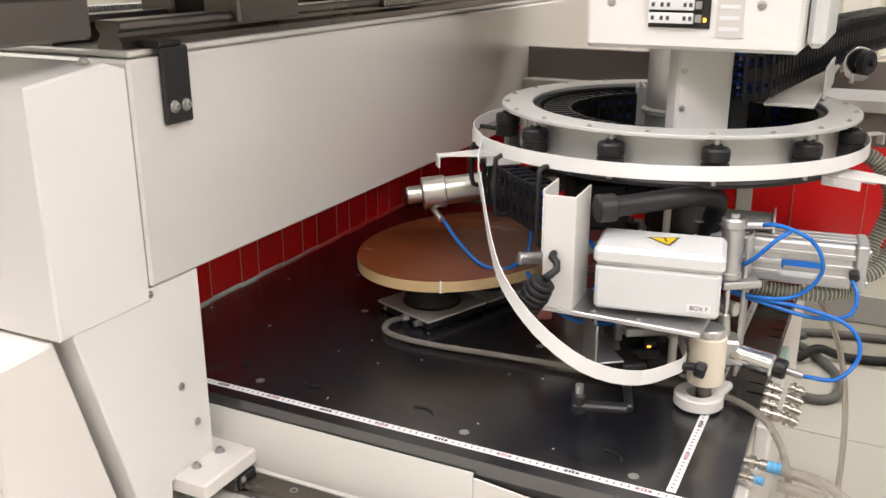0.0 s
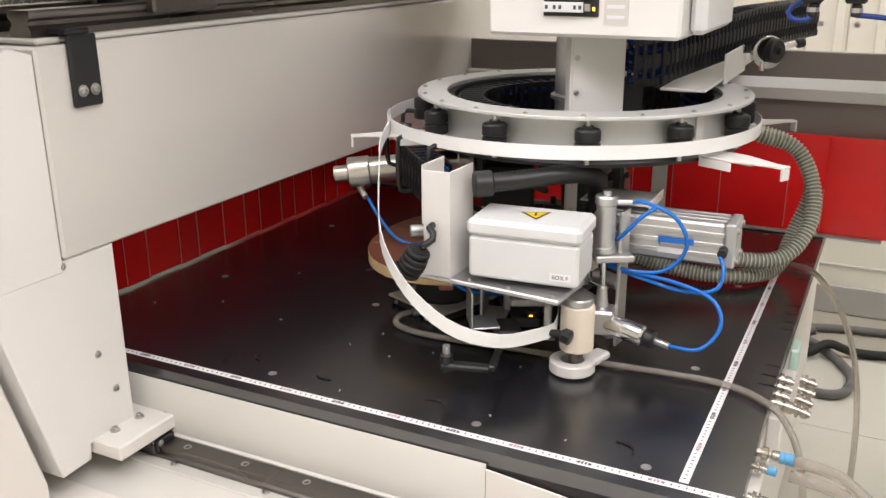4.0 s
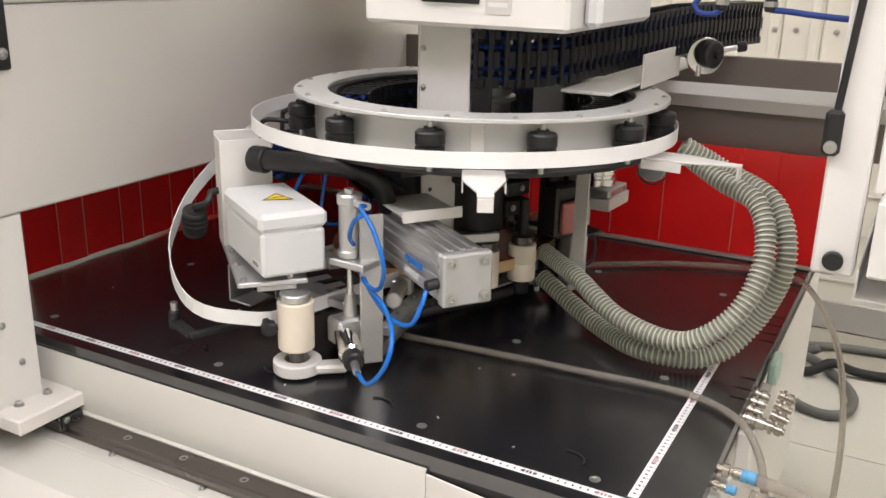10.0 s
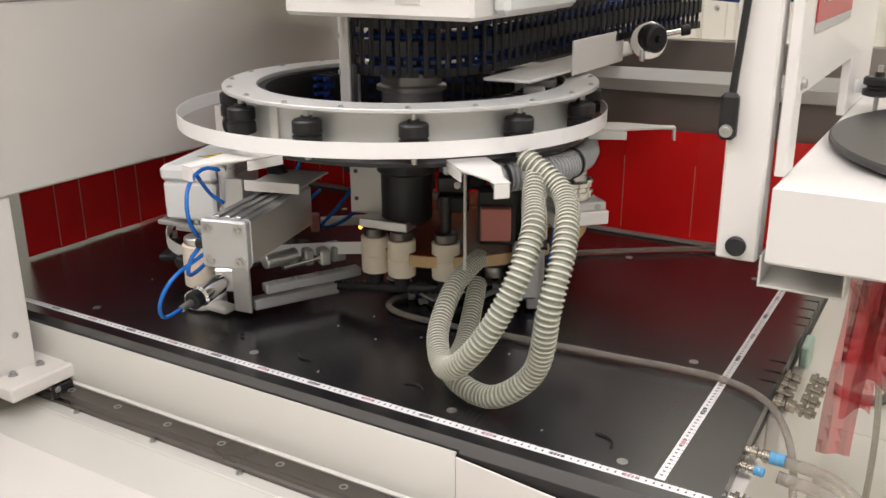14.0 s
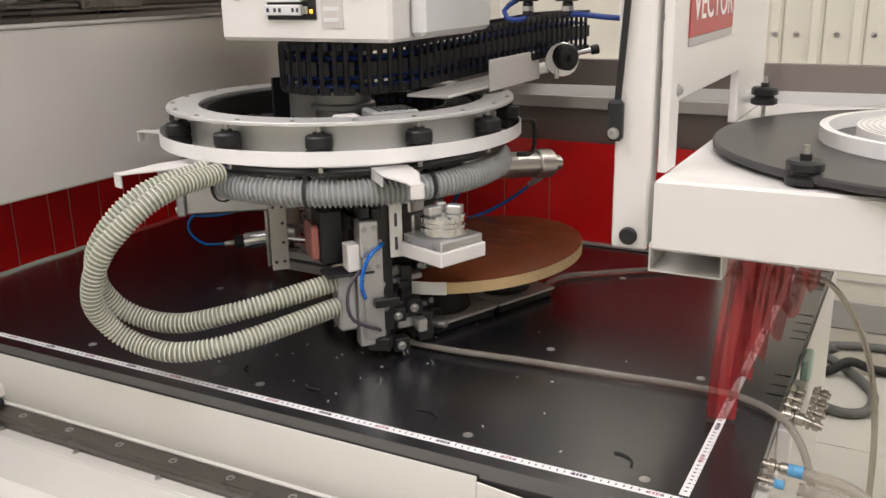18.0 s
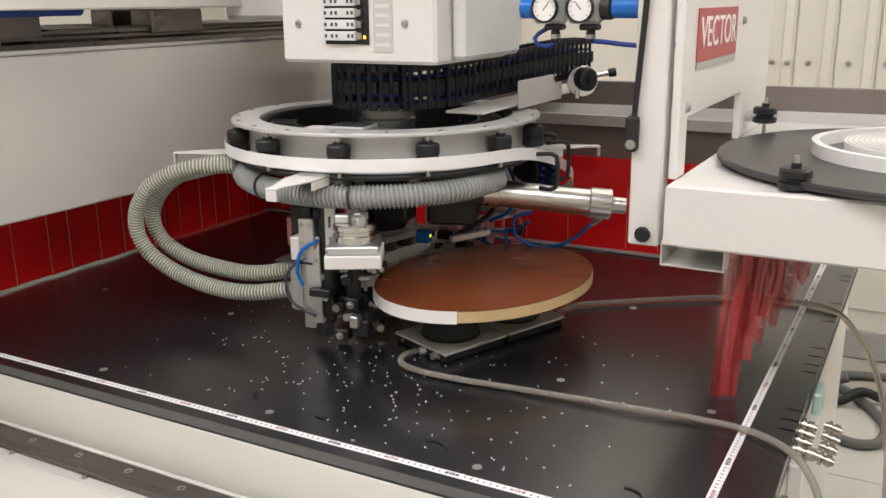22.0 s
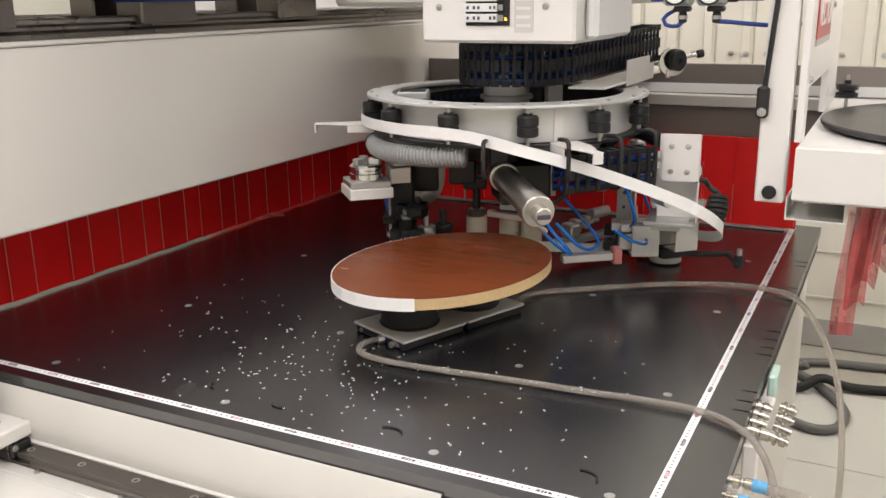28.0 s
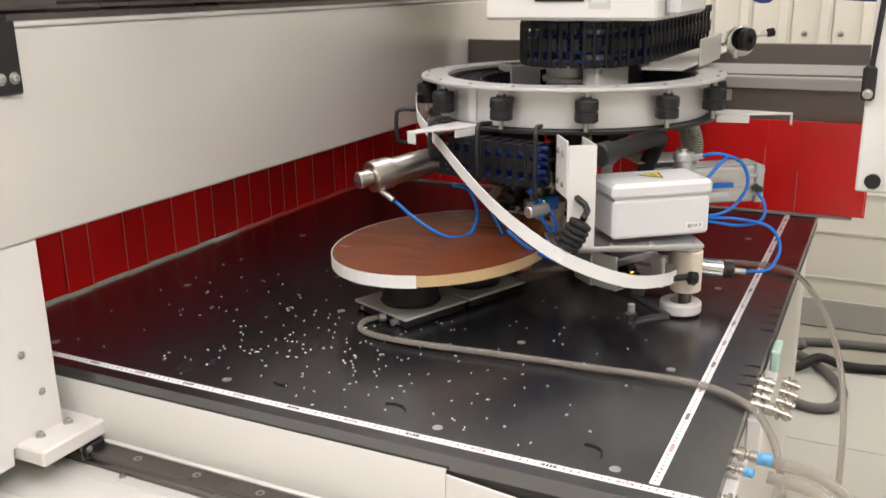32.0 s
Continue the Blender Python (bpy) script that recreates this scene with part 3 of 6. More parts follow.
cabs = ((0.017, "grey looped", [(0.02, 2.50, -0.75), (-0.03, 2.50, -0.783), (0.04, 2.433, -0.783), (0.134, 2.288, -0.783), (0.173, 2.176, -0.783), (0.157, 2.056, -0.783), (0.10, 2.014, -0.783), (0.029, 2.034, -0.783), (-0.06, 2.10, -0.783), (-0.3, 2.2, -0.783)]),
        (0.016, "grey", [(-0.3, 2.45, -0.784), (-0.08, 2.559, -0.784), (0.023, 2.621, -0.784), (0.188, 2.66, -0.784), (0.6, 2.70, -0.784), (1.4, 2.66, -0.784)]),
        (0.017, "black", [(-0.3, 2.42, -0.783), (-0.018, 2.332, -0.783), (0.078, 2.372, -0.745), (0.201, 2.424, -0.783), (0.6, 2.50, -0.783), (1.5, 2.45, -0.783)]))
for r, tone, pts in cabs:
    c = thing("cable", tone + " flexible cable beside the machine", "cable", "cables beside the bed", at=(0, 0, TZ))
    part("sheath", tube(pts, r), M_RUBBER if tone == "black" else M_CABLE, c)
br = thing("side_bracket", "cream bracket plate beside the couplings", "bracket", at=(0, 0, TZ))
part("sheet", block((0.16, 0.06, -0.19), (0.30, 0.20, -0.184), 0.001, pose(0, 0, 0, 8, -6, 0)), M_WHITE, br)
part("web", block((0.094, 0.06, -0.3), (0.17, 0.07, -0.15), 0.001), M_WHITE, br)

# ---- wall panels behind ----
far = thing("wall_cladding", "cream ribbed sheet cladding with bolts on the rear wall", "wall panel")
for i in range(28):
    x = -0.905 + i * 0.147
    part("sheet", block((x, WY - 0.045, 1.062), (x + 0.146, WY - 0.002, CEIL), 0.006), M_WALL, far)
    part("rib", block((x + 0.100, WY - 0.060, 1.066), (x + 0.138, WY - 0.0455, CEIL), 0.005), M_WALL, far)
for x in (-0.85, -0.70, -0.55, -0.400, -0.340, -0.265, -0.120, 0.010, 0.155, 0.30, 0.45, 0.60, 0.90, 1.2):
    bolt((x, WY - 0.0605 if (x + 0.905) % 0.147 > 0.098 else WY - 0.0455, 1.19), (0, -1, 0), far, 0.0075, 0.008)
part("ledge", block((WX0 + 0.01, WY - 0.075, 0.995), (WX1 - 0.01, WY - 0.001, 1.060), 0.004), M_WALL, far, "cream ledge under the cladding")
for k, z in enumerate((0.205, 0.40, 0.565)):
    solo("trim", block((WX0, WY - 0.006, z), (WX1, WY - 0.001, z + 0.010), 0.001), M_STRIP, "thin horizontal joint strip on the rear wall", "trim", kind="structure")
cab = thing("wall_cabinet", "white electrical cabinet standing against the rear wall", "cabinet")
part("body", block((-2.9, WY - 0.4, 0), (-1.5, WY - 0.001, 2.0), 0.006), M_WHITE, cab)
for i in range(2):
    part("door", block((-2.88 + 0.69 * i, WY - 0.422, 0.05), (-2.20 + 0.69 * i, WY - 0.401, 1.96), 0.004), M_WHITE, cab)

# trimmings and curls on the bed
chips = thing("shavings", "small white plastic trimmings scattered over the bed", "shavings", kind="stuff", at=(0, 0, TZ))
for x, y, a, s in ((-0.40, 0.055, 20, 0.024), (-0.105, 0.055, -10, 0.026), (-0.60, 0.075, 200, 0.02), (-0.74, 0.085, 160, 0.016)):
    c = thing("dark_curl", "thin dark curled trimming on the bed", "shaving", "dark curls on the bed", at=(x, y, TZ))
    bm = bmesh.new()
    sweep(bm, spline([(math.cos(radians(a + k * 22)) * s, math.sin(radians(a + k * 22)) * s * 0.8, 0.0016) for k in range(6)], 0.003), 0.0013, 6)
    part("curl", bm, M_BLACK, c)


# ---- the gantry (slides along the front rail) ----
gantry = thing("gantry", "white bridge gantry with a wide satin beam and front leg", "gantry")
BX, BZ0, BZ1 = 0.300, 0.232, 0.545
part("beam", block((-0.15, -0.165, BZ0), (BX + 0.004, 2.3, BZ1), 0.004), M_BEAM, gantry, "wide satin cream beam")
part("beam_cap", block((-0.15, -0.15, BZ1 + 0.001), (BX - 0.010, 2.3, BZ1 + 0.010), 0.003), M_SILL, gantry)
# front leg: one folded sheet body, stepped under its upper cover
side_m = Matrix(((0, 0, 1, 0), (1, 0, 0, 0), (0, 1, 0, 0), (0, 0, 0, 1)))
leg = plate([(-0.1665, 0.230), (-0.067, 0.230), (-0.067, -0.079), (-0.162, -0.083), (-0.164, -0.110), (-0.222, -0.113), (-0.304, 0.2085), (-0.302, 0.5), (-0.1665, 0.5)], -0.55, BX, 0.002, side_m)
part("leg", leg, M_WHITE, gantry, "white sheet-metal leg")
cover = plate([(-0.326, 0.212), (-0.167, 0.212), (-0.167, 0.535), (-0.20, 0.546), (-0.326, 0.531)], -0.55, BX + 0.002, 0.003, side_m)
part("leg_cover", cover, M_WHITE, gantry, "white folded upper leg cover")
low = plate([(-0.235, -0.12), (-0.318, 0.206), (-0.42, 0.20), (-0.42, -0.30), (-0.235, -0.30)], -0.9, BX - 0.02, 0.004, side_m)
part("lower_cover", low, M_CREAM, gantry, "cream lower leg cover")
for p in ((BX, -0.098, -0.012), (BX, -0.168, 0.222), (BX, -0.125, 0.06)):
    bolt(p, (1, 0, 0), gantry, 0.0042, 0.004)
for p in ((BX - 0.02, -0.215, 0.547), (BX - 0.12, -0.29, 0.537)):
    bolt(p, (0, 0, 1), gantry, 0.005, 0.006)
# foot that rides on the rail
foot = part("foot", block((0.12, -0.158, -0.104), (0.358, -0.010, -0.0775), 0.003), M_CREAM, gantry, "cream foot plate")
for p in ((0.312, -0.068, -0.0775), (0.318, -0.027, -0.0775), (0.340, -0.030, -0.0775), (0.310, -0.120, -0.0775)):
    bm = bmesh.new()
    bolt_bm(bm, p, (0, 0, 1), 0.0055, 0.007)
    part("bolt", bm, M_BOLT, foot, "zinc bolt head")
part("runner", block((0.14, -0.082, -0.1165), (0.352, -0.038, -0.1045), 0.002), M_STEEL, gantry, "steel rail carriage")
for s in (-0.079, -0.043):
    part("runner_cheek", block((0.15, s - 0.003, -0.132), (0.352, s + 0.003, -0.117), 0.001), M_STEEL, gantry)
part("wiper", block((0.3525, -0.080, -0.130), (0.360, -0.040, -0.107), 0.003), M_BLACK, gantry)
bolt((0.360, -0.073, -0.113), (1, 0, 0), gantry, 0.004, 0.003)
# black stop bracket on the beam
brk = part("stop_bracket", block((BX + 0.005, -0.113, 0.453), (BX + 0.014, -0.060, 0.558), 0.003), M_BLACK, gantry, "black stop bracket")
part("stop_flange", block((BX - 0.05, -0.113, 0.558), (BX + 0.012, -0.070, 0.566), 0.002), M_BLACK, gantry)
for y in (-0.098, -0.075):
    bm = bmesh.new()
    bolt_bm(bm, (BX + 0.014, y, 0.477), (1, 0, 0), 0.006, 0.006)
    part("bolt", bm, M_BOLT, brk, "bright socket bolt")
# rails, rack and brush along the beam's top
for x in (0.25, 0.12):
    rb = plate([(u * 1.3, v * 1.55) for u, v in prof], 0, 2.41, 0, pose(x, 2.27, BZ1 + 0.0105, 90))
    part("beam_rail", rb, M_STEEL, gantry, "dark linear rail")
part("rack", block((-0.02, -0.1, BZ1 + 0.0105), (0.01, 2.25, BZ1 + 0.05), 0.002), M_ALU, gantry, "bright toothed rack")
teeth = bmesh.new()
for i in range(280):
    box(teeth, (0.0105, -0.01 + i * 0.008, BZ1 + 0.02), (0.014, -0.006 + i * 0.008, BZ1 + 0.05), 0)
part("rack_teeth", teeth, M_ALUP, gantry)["kind"] = "stuff"

# red curtain strips under the beam and behind the bed
rng = random.Random(7)
y, i = 0.15, 0
while y < 1.62:
    w = 0.09 + rng.uniform(-0.035, 0.03)
    strip = part("curtain_strip", block((-0.003 + (i % 2) * 0.004, y, 0.006), (0.001 + (i % 2) * 0.004, y + w + 0.004, 0.231), 0.0006), M_RED, gantry, "glossy red vinyl strip")
    part("strip_edge", block((0.0055, y + w - 0.0012, 0.010), (0.0066, y + w + 0.0006, 0.230), 0), M_SEAM, strip, "pale cut edge")
    y, i = y + w, i + 1
part("rear_leg", block((-0.15, 1.64, -0.3), (BX, 2.2, BZ0 - 0.003), 0.003), M_WHITE, gantry)

# ---- the head carriage (slides along the beam) ----
head = thing("head_carriage", "white machine head carriage with fuse panel and cable chain", "machine head")
HX0, HX1, HY0 = 0.724, 1.062, 0.252
case = part("case", block((HX0, HY0, 0.528), (HX1, HY0 + 0.30, 1.0), 0.006), M_WHITE, head, "white front casing")
part("case_side", block((HX1 + 0.003, HY0 + 0.05, 0.534), (HX1 + 0.030, HY0 + 0.30, 1.0), 0.012), M_GREYP, head, "rounded grey side casing")
part("rear_case", block((0.30, 0.565, 0.60), (HX1 - 0.01, 1.05, 1.05), 0.01), M_WHITE, head, "white carriage body")
cut = part("fuse_window", block((0.828, HY0 - 0.003, 0.563), (0.925, HY0 - 0.0005, 0.73), 0.001), M_BLACK, head, "dark fuse window")
for k in range(7):
    z = 0.570 + k * 0.0205
    f = part("fuse_module", block((0.829, HY0 - 0.012, z), (0.900, HY0 - 0.0035, z + 0.0165), 0.001), M_GREYP, cut, "grey terminal module")
    marks = bmesh.new()
    for u in (0.834, 0.848, 0.858, 0.884, 0.893):
        box(marks, (u, HY0 - 0.0126, z + 0.005), (u + 0.005, HY0 - 0.0121, z + 0.0115), 0)
    part("module_print", marks, M_INK, f)["kind"] = "stuff"
    box_b = bmesh.new()
    box(box_b, (0.902, HY0 - 0.010, z + 0.002), (0.912, HY0 - 0.0035, z + 0.014), 0.001)
    part("clip", box_b, M_BOLT, cut)
part("led", block((0.915, HY0 - 0.006, 0.573), (0.919, HY0 - 0.003, 0.579), 0.0005), M_LED, cut, "glowing amber light")
sheet = part("notice", block((0.934, HY0 - 0.0015, 0.55), (0.975, HY0 - 0.0003, 0.72), 0), M_STRIP, head, "pale grey printed notice")
bars = bmesh.new()
for k in range(9):
    box(bars, (0.939, HY0 - 0.0022, 0.560 + k * 0.017), (0.969, HY0 - 0.0016, 0.566 + k * 0.017), 0)
part("print", bars, M_GREYP, sheet)
for x in (0.765, 1.0):
    bolt((x, HY0, 0.60), (0, -1, 0), head, 0.005, 0.004)
# red curtain strips, hem and panels that hang behind the bed from the carriage
RY = 1.05
rng = random.Random(8)
x, i = -0.62, 0
while x < 1.36:
    w = 0.12 + rng.uniform(-0.05, 0.05)
    strip = part("curtain_strip", block((x, RY + (i % 2) * 0.004, 0.006), (x + w + 0.004, RY + 0.004 + (i % 2) * 0.004, 0.246), 0.0006), M_RED, head, "glossy red vinyl strip")
    part("strip_edge", block((x + w - 0.0009, RY - 0.0015, 0.012), (x + w + 0.0005, RY - 0.0006, 0.16 + rng.uniform(-0.05, 0.06)), 0), M_SEAM, strip, "pale cut edge")
    x, i = x + w, i + 1
part("curtain_hem", block((-0.62, RY - 0.018, 0.0008), (1.40, RY + 0.012, 0.006), 0.002), M_BASEB, head, "grey hem under the rear strips")
part("rear_panel", block((-0.62, RY + 0.024, 0.241), (1.75, RY + 0.036, 0.326), 0.002), M_TAUPE, head, "taupe rear panel")
part("rear_bar", block((-0.62, RY + 0.002, 0.325), (1.75, RY + 0.036, 0.354), 0.002), M_STRIP, head, "pale grey rear bar")
part("rear_panel", block((-0.62, RY + 0.037, 0.355), (1.75, RY + 0.052, 0.437), 0.002), M_TAUPE, head, "taupe rear panel")

# carriage cover over the beam
skirt = plate([(0.30, 0.0), (1.6, 0.0), (1.6, 0.22), (0.0, 0.22), (0.0, 0.075), (0.30, 0.075)], 0, 0.02, 0.003, pose(0.34, -0.70, 0.63, 90, 0, 90))
part("beam_cover", skirt, M_CREAM, head, "cream beam cover with a cut-out")
part("cover_top", block((-0.1, -0.68, 0.85), (0.36, 0.90, 0.87), 0.003), M_CREAM, head)
for y in (-0.55, -0.1, 0.35):
    part("guide_block", block((0.215, y, BZ1 + 0.030), (0.285, y + 0.16, 0.628), 0.004), M_STEEL, head, "dark guide block")
    part("guide_block", block((0.085, y, BZ1 + 0.030), (0.155, y + 0.16, 0.628), 0.004), M_STEEL, head, "dark guide block")
part("sensor", block((0.20, -0.78, 0.60), (0.26, -0.71, 0.66), 0.004), M_BLACK, head, "black sensor block")
part("motor", block((0.22, -0.12, 0.618), (0.335, 0.13, 0.66), 0.008), M_DBLUE, head, "dark blue drive unit")
# spindle column
col = bmesh.new()
lathe(col, [(0, 0.30), (0.052, 0.30), (0.052, 0.395), (0.060, 0.398), (0.060, 0.405), (0.052, 0.408), (0.052, 0.53), (0, 0.53)], seg=40, m=pose(AX, AY, 0))
part("spindle_column", col, M_ALU, head, "turned aluminium spindle column")
# chain tray with its bracket and knob
part("chain_tray", block((1.0, 0.40, 0.426), (1.0815, 1.05, 0.431), 0.001), M_WHITE, head, "white chain tray")
part("tray_cheek", block((1.082, 0.56, 0.420), (1.086, 0.80, 0.478), 0.001), M_WHITE, head)
clampb = bmesh.new()
lathe(clampb, [(0.010, -0.008), (0.034, -0.008), (0.036, -0.004), (0.036, 0.004), (0.034, 0.008), (0.010, 0.008), (0.010, -0.008)], seg=28, m=pose(1.125, 0.825, 0.458, 90, 0, 28))
part("pipe_clamp", clampb, M_CHROME, head, "chrome pipe clamp ring")
kn = bmesh.new()
lathe(kn, [(0, 0), (0.022, 0), (0.026, 0.003), (0.026, 0.018), (0.022, 0.021), (0.008, 0.021), (0.008, 0.03), (0, 0.03)], seg=24, m=pose(1.132, 0.815, 0.463, 90, 0, 62))
part("hand_knob", kn, M_BLACK, head, "black hand knob")
part("knob_rod", rod((1.135, 0.82, 0.466), (1.19, 0.85, 0.478), 0.005), M_CHROME, head)
part("knob_end", rod((1.18, 0.845, 0.476), (1.195, 0.853, 0.479), 0.010, bev=0.002), M_BLACK, head)
part("clamp_screw", rod((1.118, 0.815, 0.42), (1.118, 0.815, 0.44), 0.006), M_CHROME, head)

# air regulators behind the post
part("regulator_bar", block((1.195, 0.368, 0.640), (1.477, 0.374, 0.665), 0.001), M_ALUP, head, "grey mounting bar")
GY, GZ = 0.330, 0.624
for k, x in enumerate((1.236, 1.300)):
    g = part("regulator", block((x - 0.026, GY + 0.003, 0.598), (x + 0.030, GY + 0.037, 0.675), 0.006), M_ALUP, head, "grey air regulator")
    fb = bmesh.new()
    lathe(fb, [(0.0212, 0), (0.0236, 0), (0.0243, 0.003), (0.0243, 0.010), (0.0222, 0.0115), (0.0212, 0.010), (0.0212, 0)], seg=32, m=pose(x, GY, GZ, 90))
    part("gauge_rim", fb, M_BLACK, g, "black gauge rim")
    part("gauge_face", rod((x, GY, GZ), (x, GY - 0.0065, GZ), 0.0211, seg=32), M_GAUGE, g, "white pressure gauge")
    ticks = bmesh.new()
    for n in range(11):
        box(ticks, (-0.0004, -0.0068, 0.015), (0.0004, -0.0066, 0.019), 0, pose(x, GY, GZ) @ Matrix.Rotation(radians(-135 + 27 * n), 4, "Y"))
    part("gauge_scale", ticks, M_INK, g)["kind"] = "stuff"
    part("needle", block((-0.0007, -0.0074, -0.004), (0.0007, -0.0069, 0.0145), 0, pose(x, GY, GZ) @ Matrix.Rotation(radians(40 if k == 0 else -40), 4, "Y")), M_INK, g)
    part("valve_foot", block((x - 0.006, GY + 0.006, 0.587), (x + 0.026, GY + 0.034, 0.5975), 0.003), M_BLACK, g)
    part("elbow", rod((x + 0.012, GY + 0.018, 0.566), (x + 0.012, GY + 0.018, 0.5868), 0.008, seg=14, bev=0.002), M_BLACK, g, "black hose elbow")
    part("elbow_nut", rod((x + 0.012, GY + 0.018, 0.573), (x + 0.012, GY + 0.018, 0.580), 0.0095, seg=6), M_BOLT, g)
part("bowl", rod((1.184, GY + 0.02, GZ), (1.2095, GY + 0.02, GZ), 0.0175, bev=0.002), M_BLUE, head, "blue filter bowl")
part("bowl_collar", rod((1.3305, GY + 0.02, GZ), (1.3495, GY + 0.02, GZ), 0.020, bev=0.002), M_BLACK, head)
part("bowl", rod((1.350, GY + 0.02, GZ), (1.398, GY + 0.02, GZ), 0.0175, bev=0.002), M_BLUE, head, "blue filter bowl")
part("air_line", tube([(1.248, GY + 0.018, 0.568), (1.238, GY + 0.014, 0.560), (1.218, GY + 0.010, 0.562), (1.212, GY + 0.012, 0.576), (1.232, GY + 0.018, 0.590)], 0.004), M_DBLUE, head, "blue air line")
part("air_line", tube([(1.312, GY + 0.018, 0.569), (1.335, GY + 0.016, 0.568), (1.38, GY + 0.012, 0.564), (1.43, GY + 0.008, 0.562), (1.470, GY + 0.006, 0.566)], 0.0042), M_DBLUE, head, "blue air line")

# ---- reel stand that hangs on the carriage ----
stand = thing("reel_stand", "white hanging post with a red sign and turntable shelf", "reel stand")
PX = 1.432
part("post", block((PX - 0.014, 0.262, 0.243), (PX + 0.038, 0.3015, 1.1), 0.003), M_WHITE, stand, "white square post")
bm = plate([(0.270, 0.357), (0.318, 0.357), (0.318, 0.452), (0.76, 0.452), (0.76, 0.357), (1.05, 0.357), (1.05, 1.1), (0.270, 1.1)], 0, 0.014, 0.0015, Matrix(((0, 0, 1, PX + 0.046), (1, 0, 0, 0), (0, 1, 0, 0), (0, 0, 0, 1))))
part("side_panel", bm, M_WHITE, stand, "white side panel with a cut-out")
part("end_button", rod((PX + 0.012, 0.2618, 0.263), (PX + 0.012, 0.254, 0.263), 0.013, seg=20, bev=0.002), M_BLACK, stand, "black round plug")
sign = part("sign", block((PX + 0.0605, 0.349, 0.5360), (PX + 0.0625, 0.655, 0.622), 0), M_SIGN, stand, "red sign plate")
part("sign_footer", block((PX + 0.0605, 0.349, 0.5235), (PX + 0.0622, 0.655, 0.5355), 0), M_SIGNG, stand, "grey sign footer")
lettering("VECTOR", 0.072, M_TEXT, Matrix(((0, 0, 1, PX + 0.0632), (1, 0, 0, 0.503), (0, 1, 0, 0.581), (0, 0, 0, 1))), sign)
bolt((PX + 0.060, 0.309, 0.467), (1, 0, 0), stand, 0.006, 0.006)
bolt((PX + 0.060, 0.724, 0.595), (1, 0, 0), stand, 0.006, 0.006)
sh = plate([(PX + 0.055, 0.225), (2.25, 0.225), (2.25, 1.12), (PX + 0.055, 1.12)], 0.256, 0.356, 0.004)
part("shelf", sh, M_WHITE, stand, "white sheet-metal shelf")
ch = bmesh.new()
for lo, hi in (((0, 0, 0), (0.104, 0.5, 0.003)), ((0, 0, 0.003), (0.003, 0.5, 0.043)), ((0.101, 0, 0.003), (0.104, 0.5, 0.043))):
    box(ch, (PX + 0.042 + lo[0], 0.262 + lo[1], 0.213 + lo[2]), (PX + 0.042 + hi[0], 0.262 + hi[1], 0.213 + hi[2]), 0.0006)
part("channel", ch, M_WHITE, stand, "white open channel")
TCX, TCY, TR = 1.875, 0.565, 0.375
bm = bmesh.new()
lathe(bm, [(0, 0.362), (TR - 0.004, 0.362), (TR, 0.365), (TR, 0.371), (TR - 0.003, 0.374), (0, 0.374)], seg=96, m=pose(TCX, TCY, 0))
part("turntable", bm, M_TURN, stand, "dark round turntable")


def roller_bm(x, y, z, s=1.0):
    bm = bmesh.new()
    lathe(bm, [(0, 0), (0.017, 0), (0.022, 0.002), (0.022, 0.010), (0.016, 0.012), (0.016, 0.016), (0.022, 0.018), (0.022, 0.027), (0.019, 0.030), (0.007, 0.030), (0.007, 0.037), (0, 0.037)], seg=24, m=pose(x, y, z) @ Matrix.Scale(s, 4))
    return bm


for x, y, z in ((1.672, 0.262, 0.358), (1.532, 0.815, 0.385)):
    r = part("guide_roller", roller_bm(x, y, z, 1.1), M_BLACK, stand, "black guide roller")
    part("roller_pin", rod((x, y, z - 0.03), (x, y, z + 0.052), 0.004, seg=12), M_BOLT, r)
strut = part("gas_strut", rod((PX - 0.011, 0.255, 0.435), (PX + 0.012, 0.2565, 0.78), 0.0048, seg=14), M_BLACK, stand, "black gas strut")
jb = bmesh.new()
box(jb, (PX - 0.022, 0.245, 0.400), (PX + 0.000, 0.2615, 0.458), 0.006)
part("strut_joint", jb, M_BLACK, strut)
bm = bmesh.new()
bolt_bm(bm, (PX - 0.011, 0.2448, 0.412), (0, -1, 0), 0.0055, 0.005)
part("bolt", bm, M_BOLT, strut, "bright joint bolt")
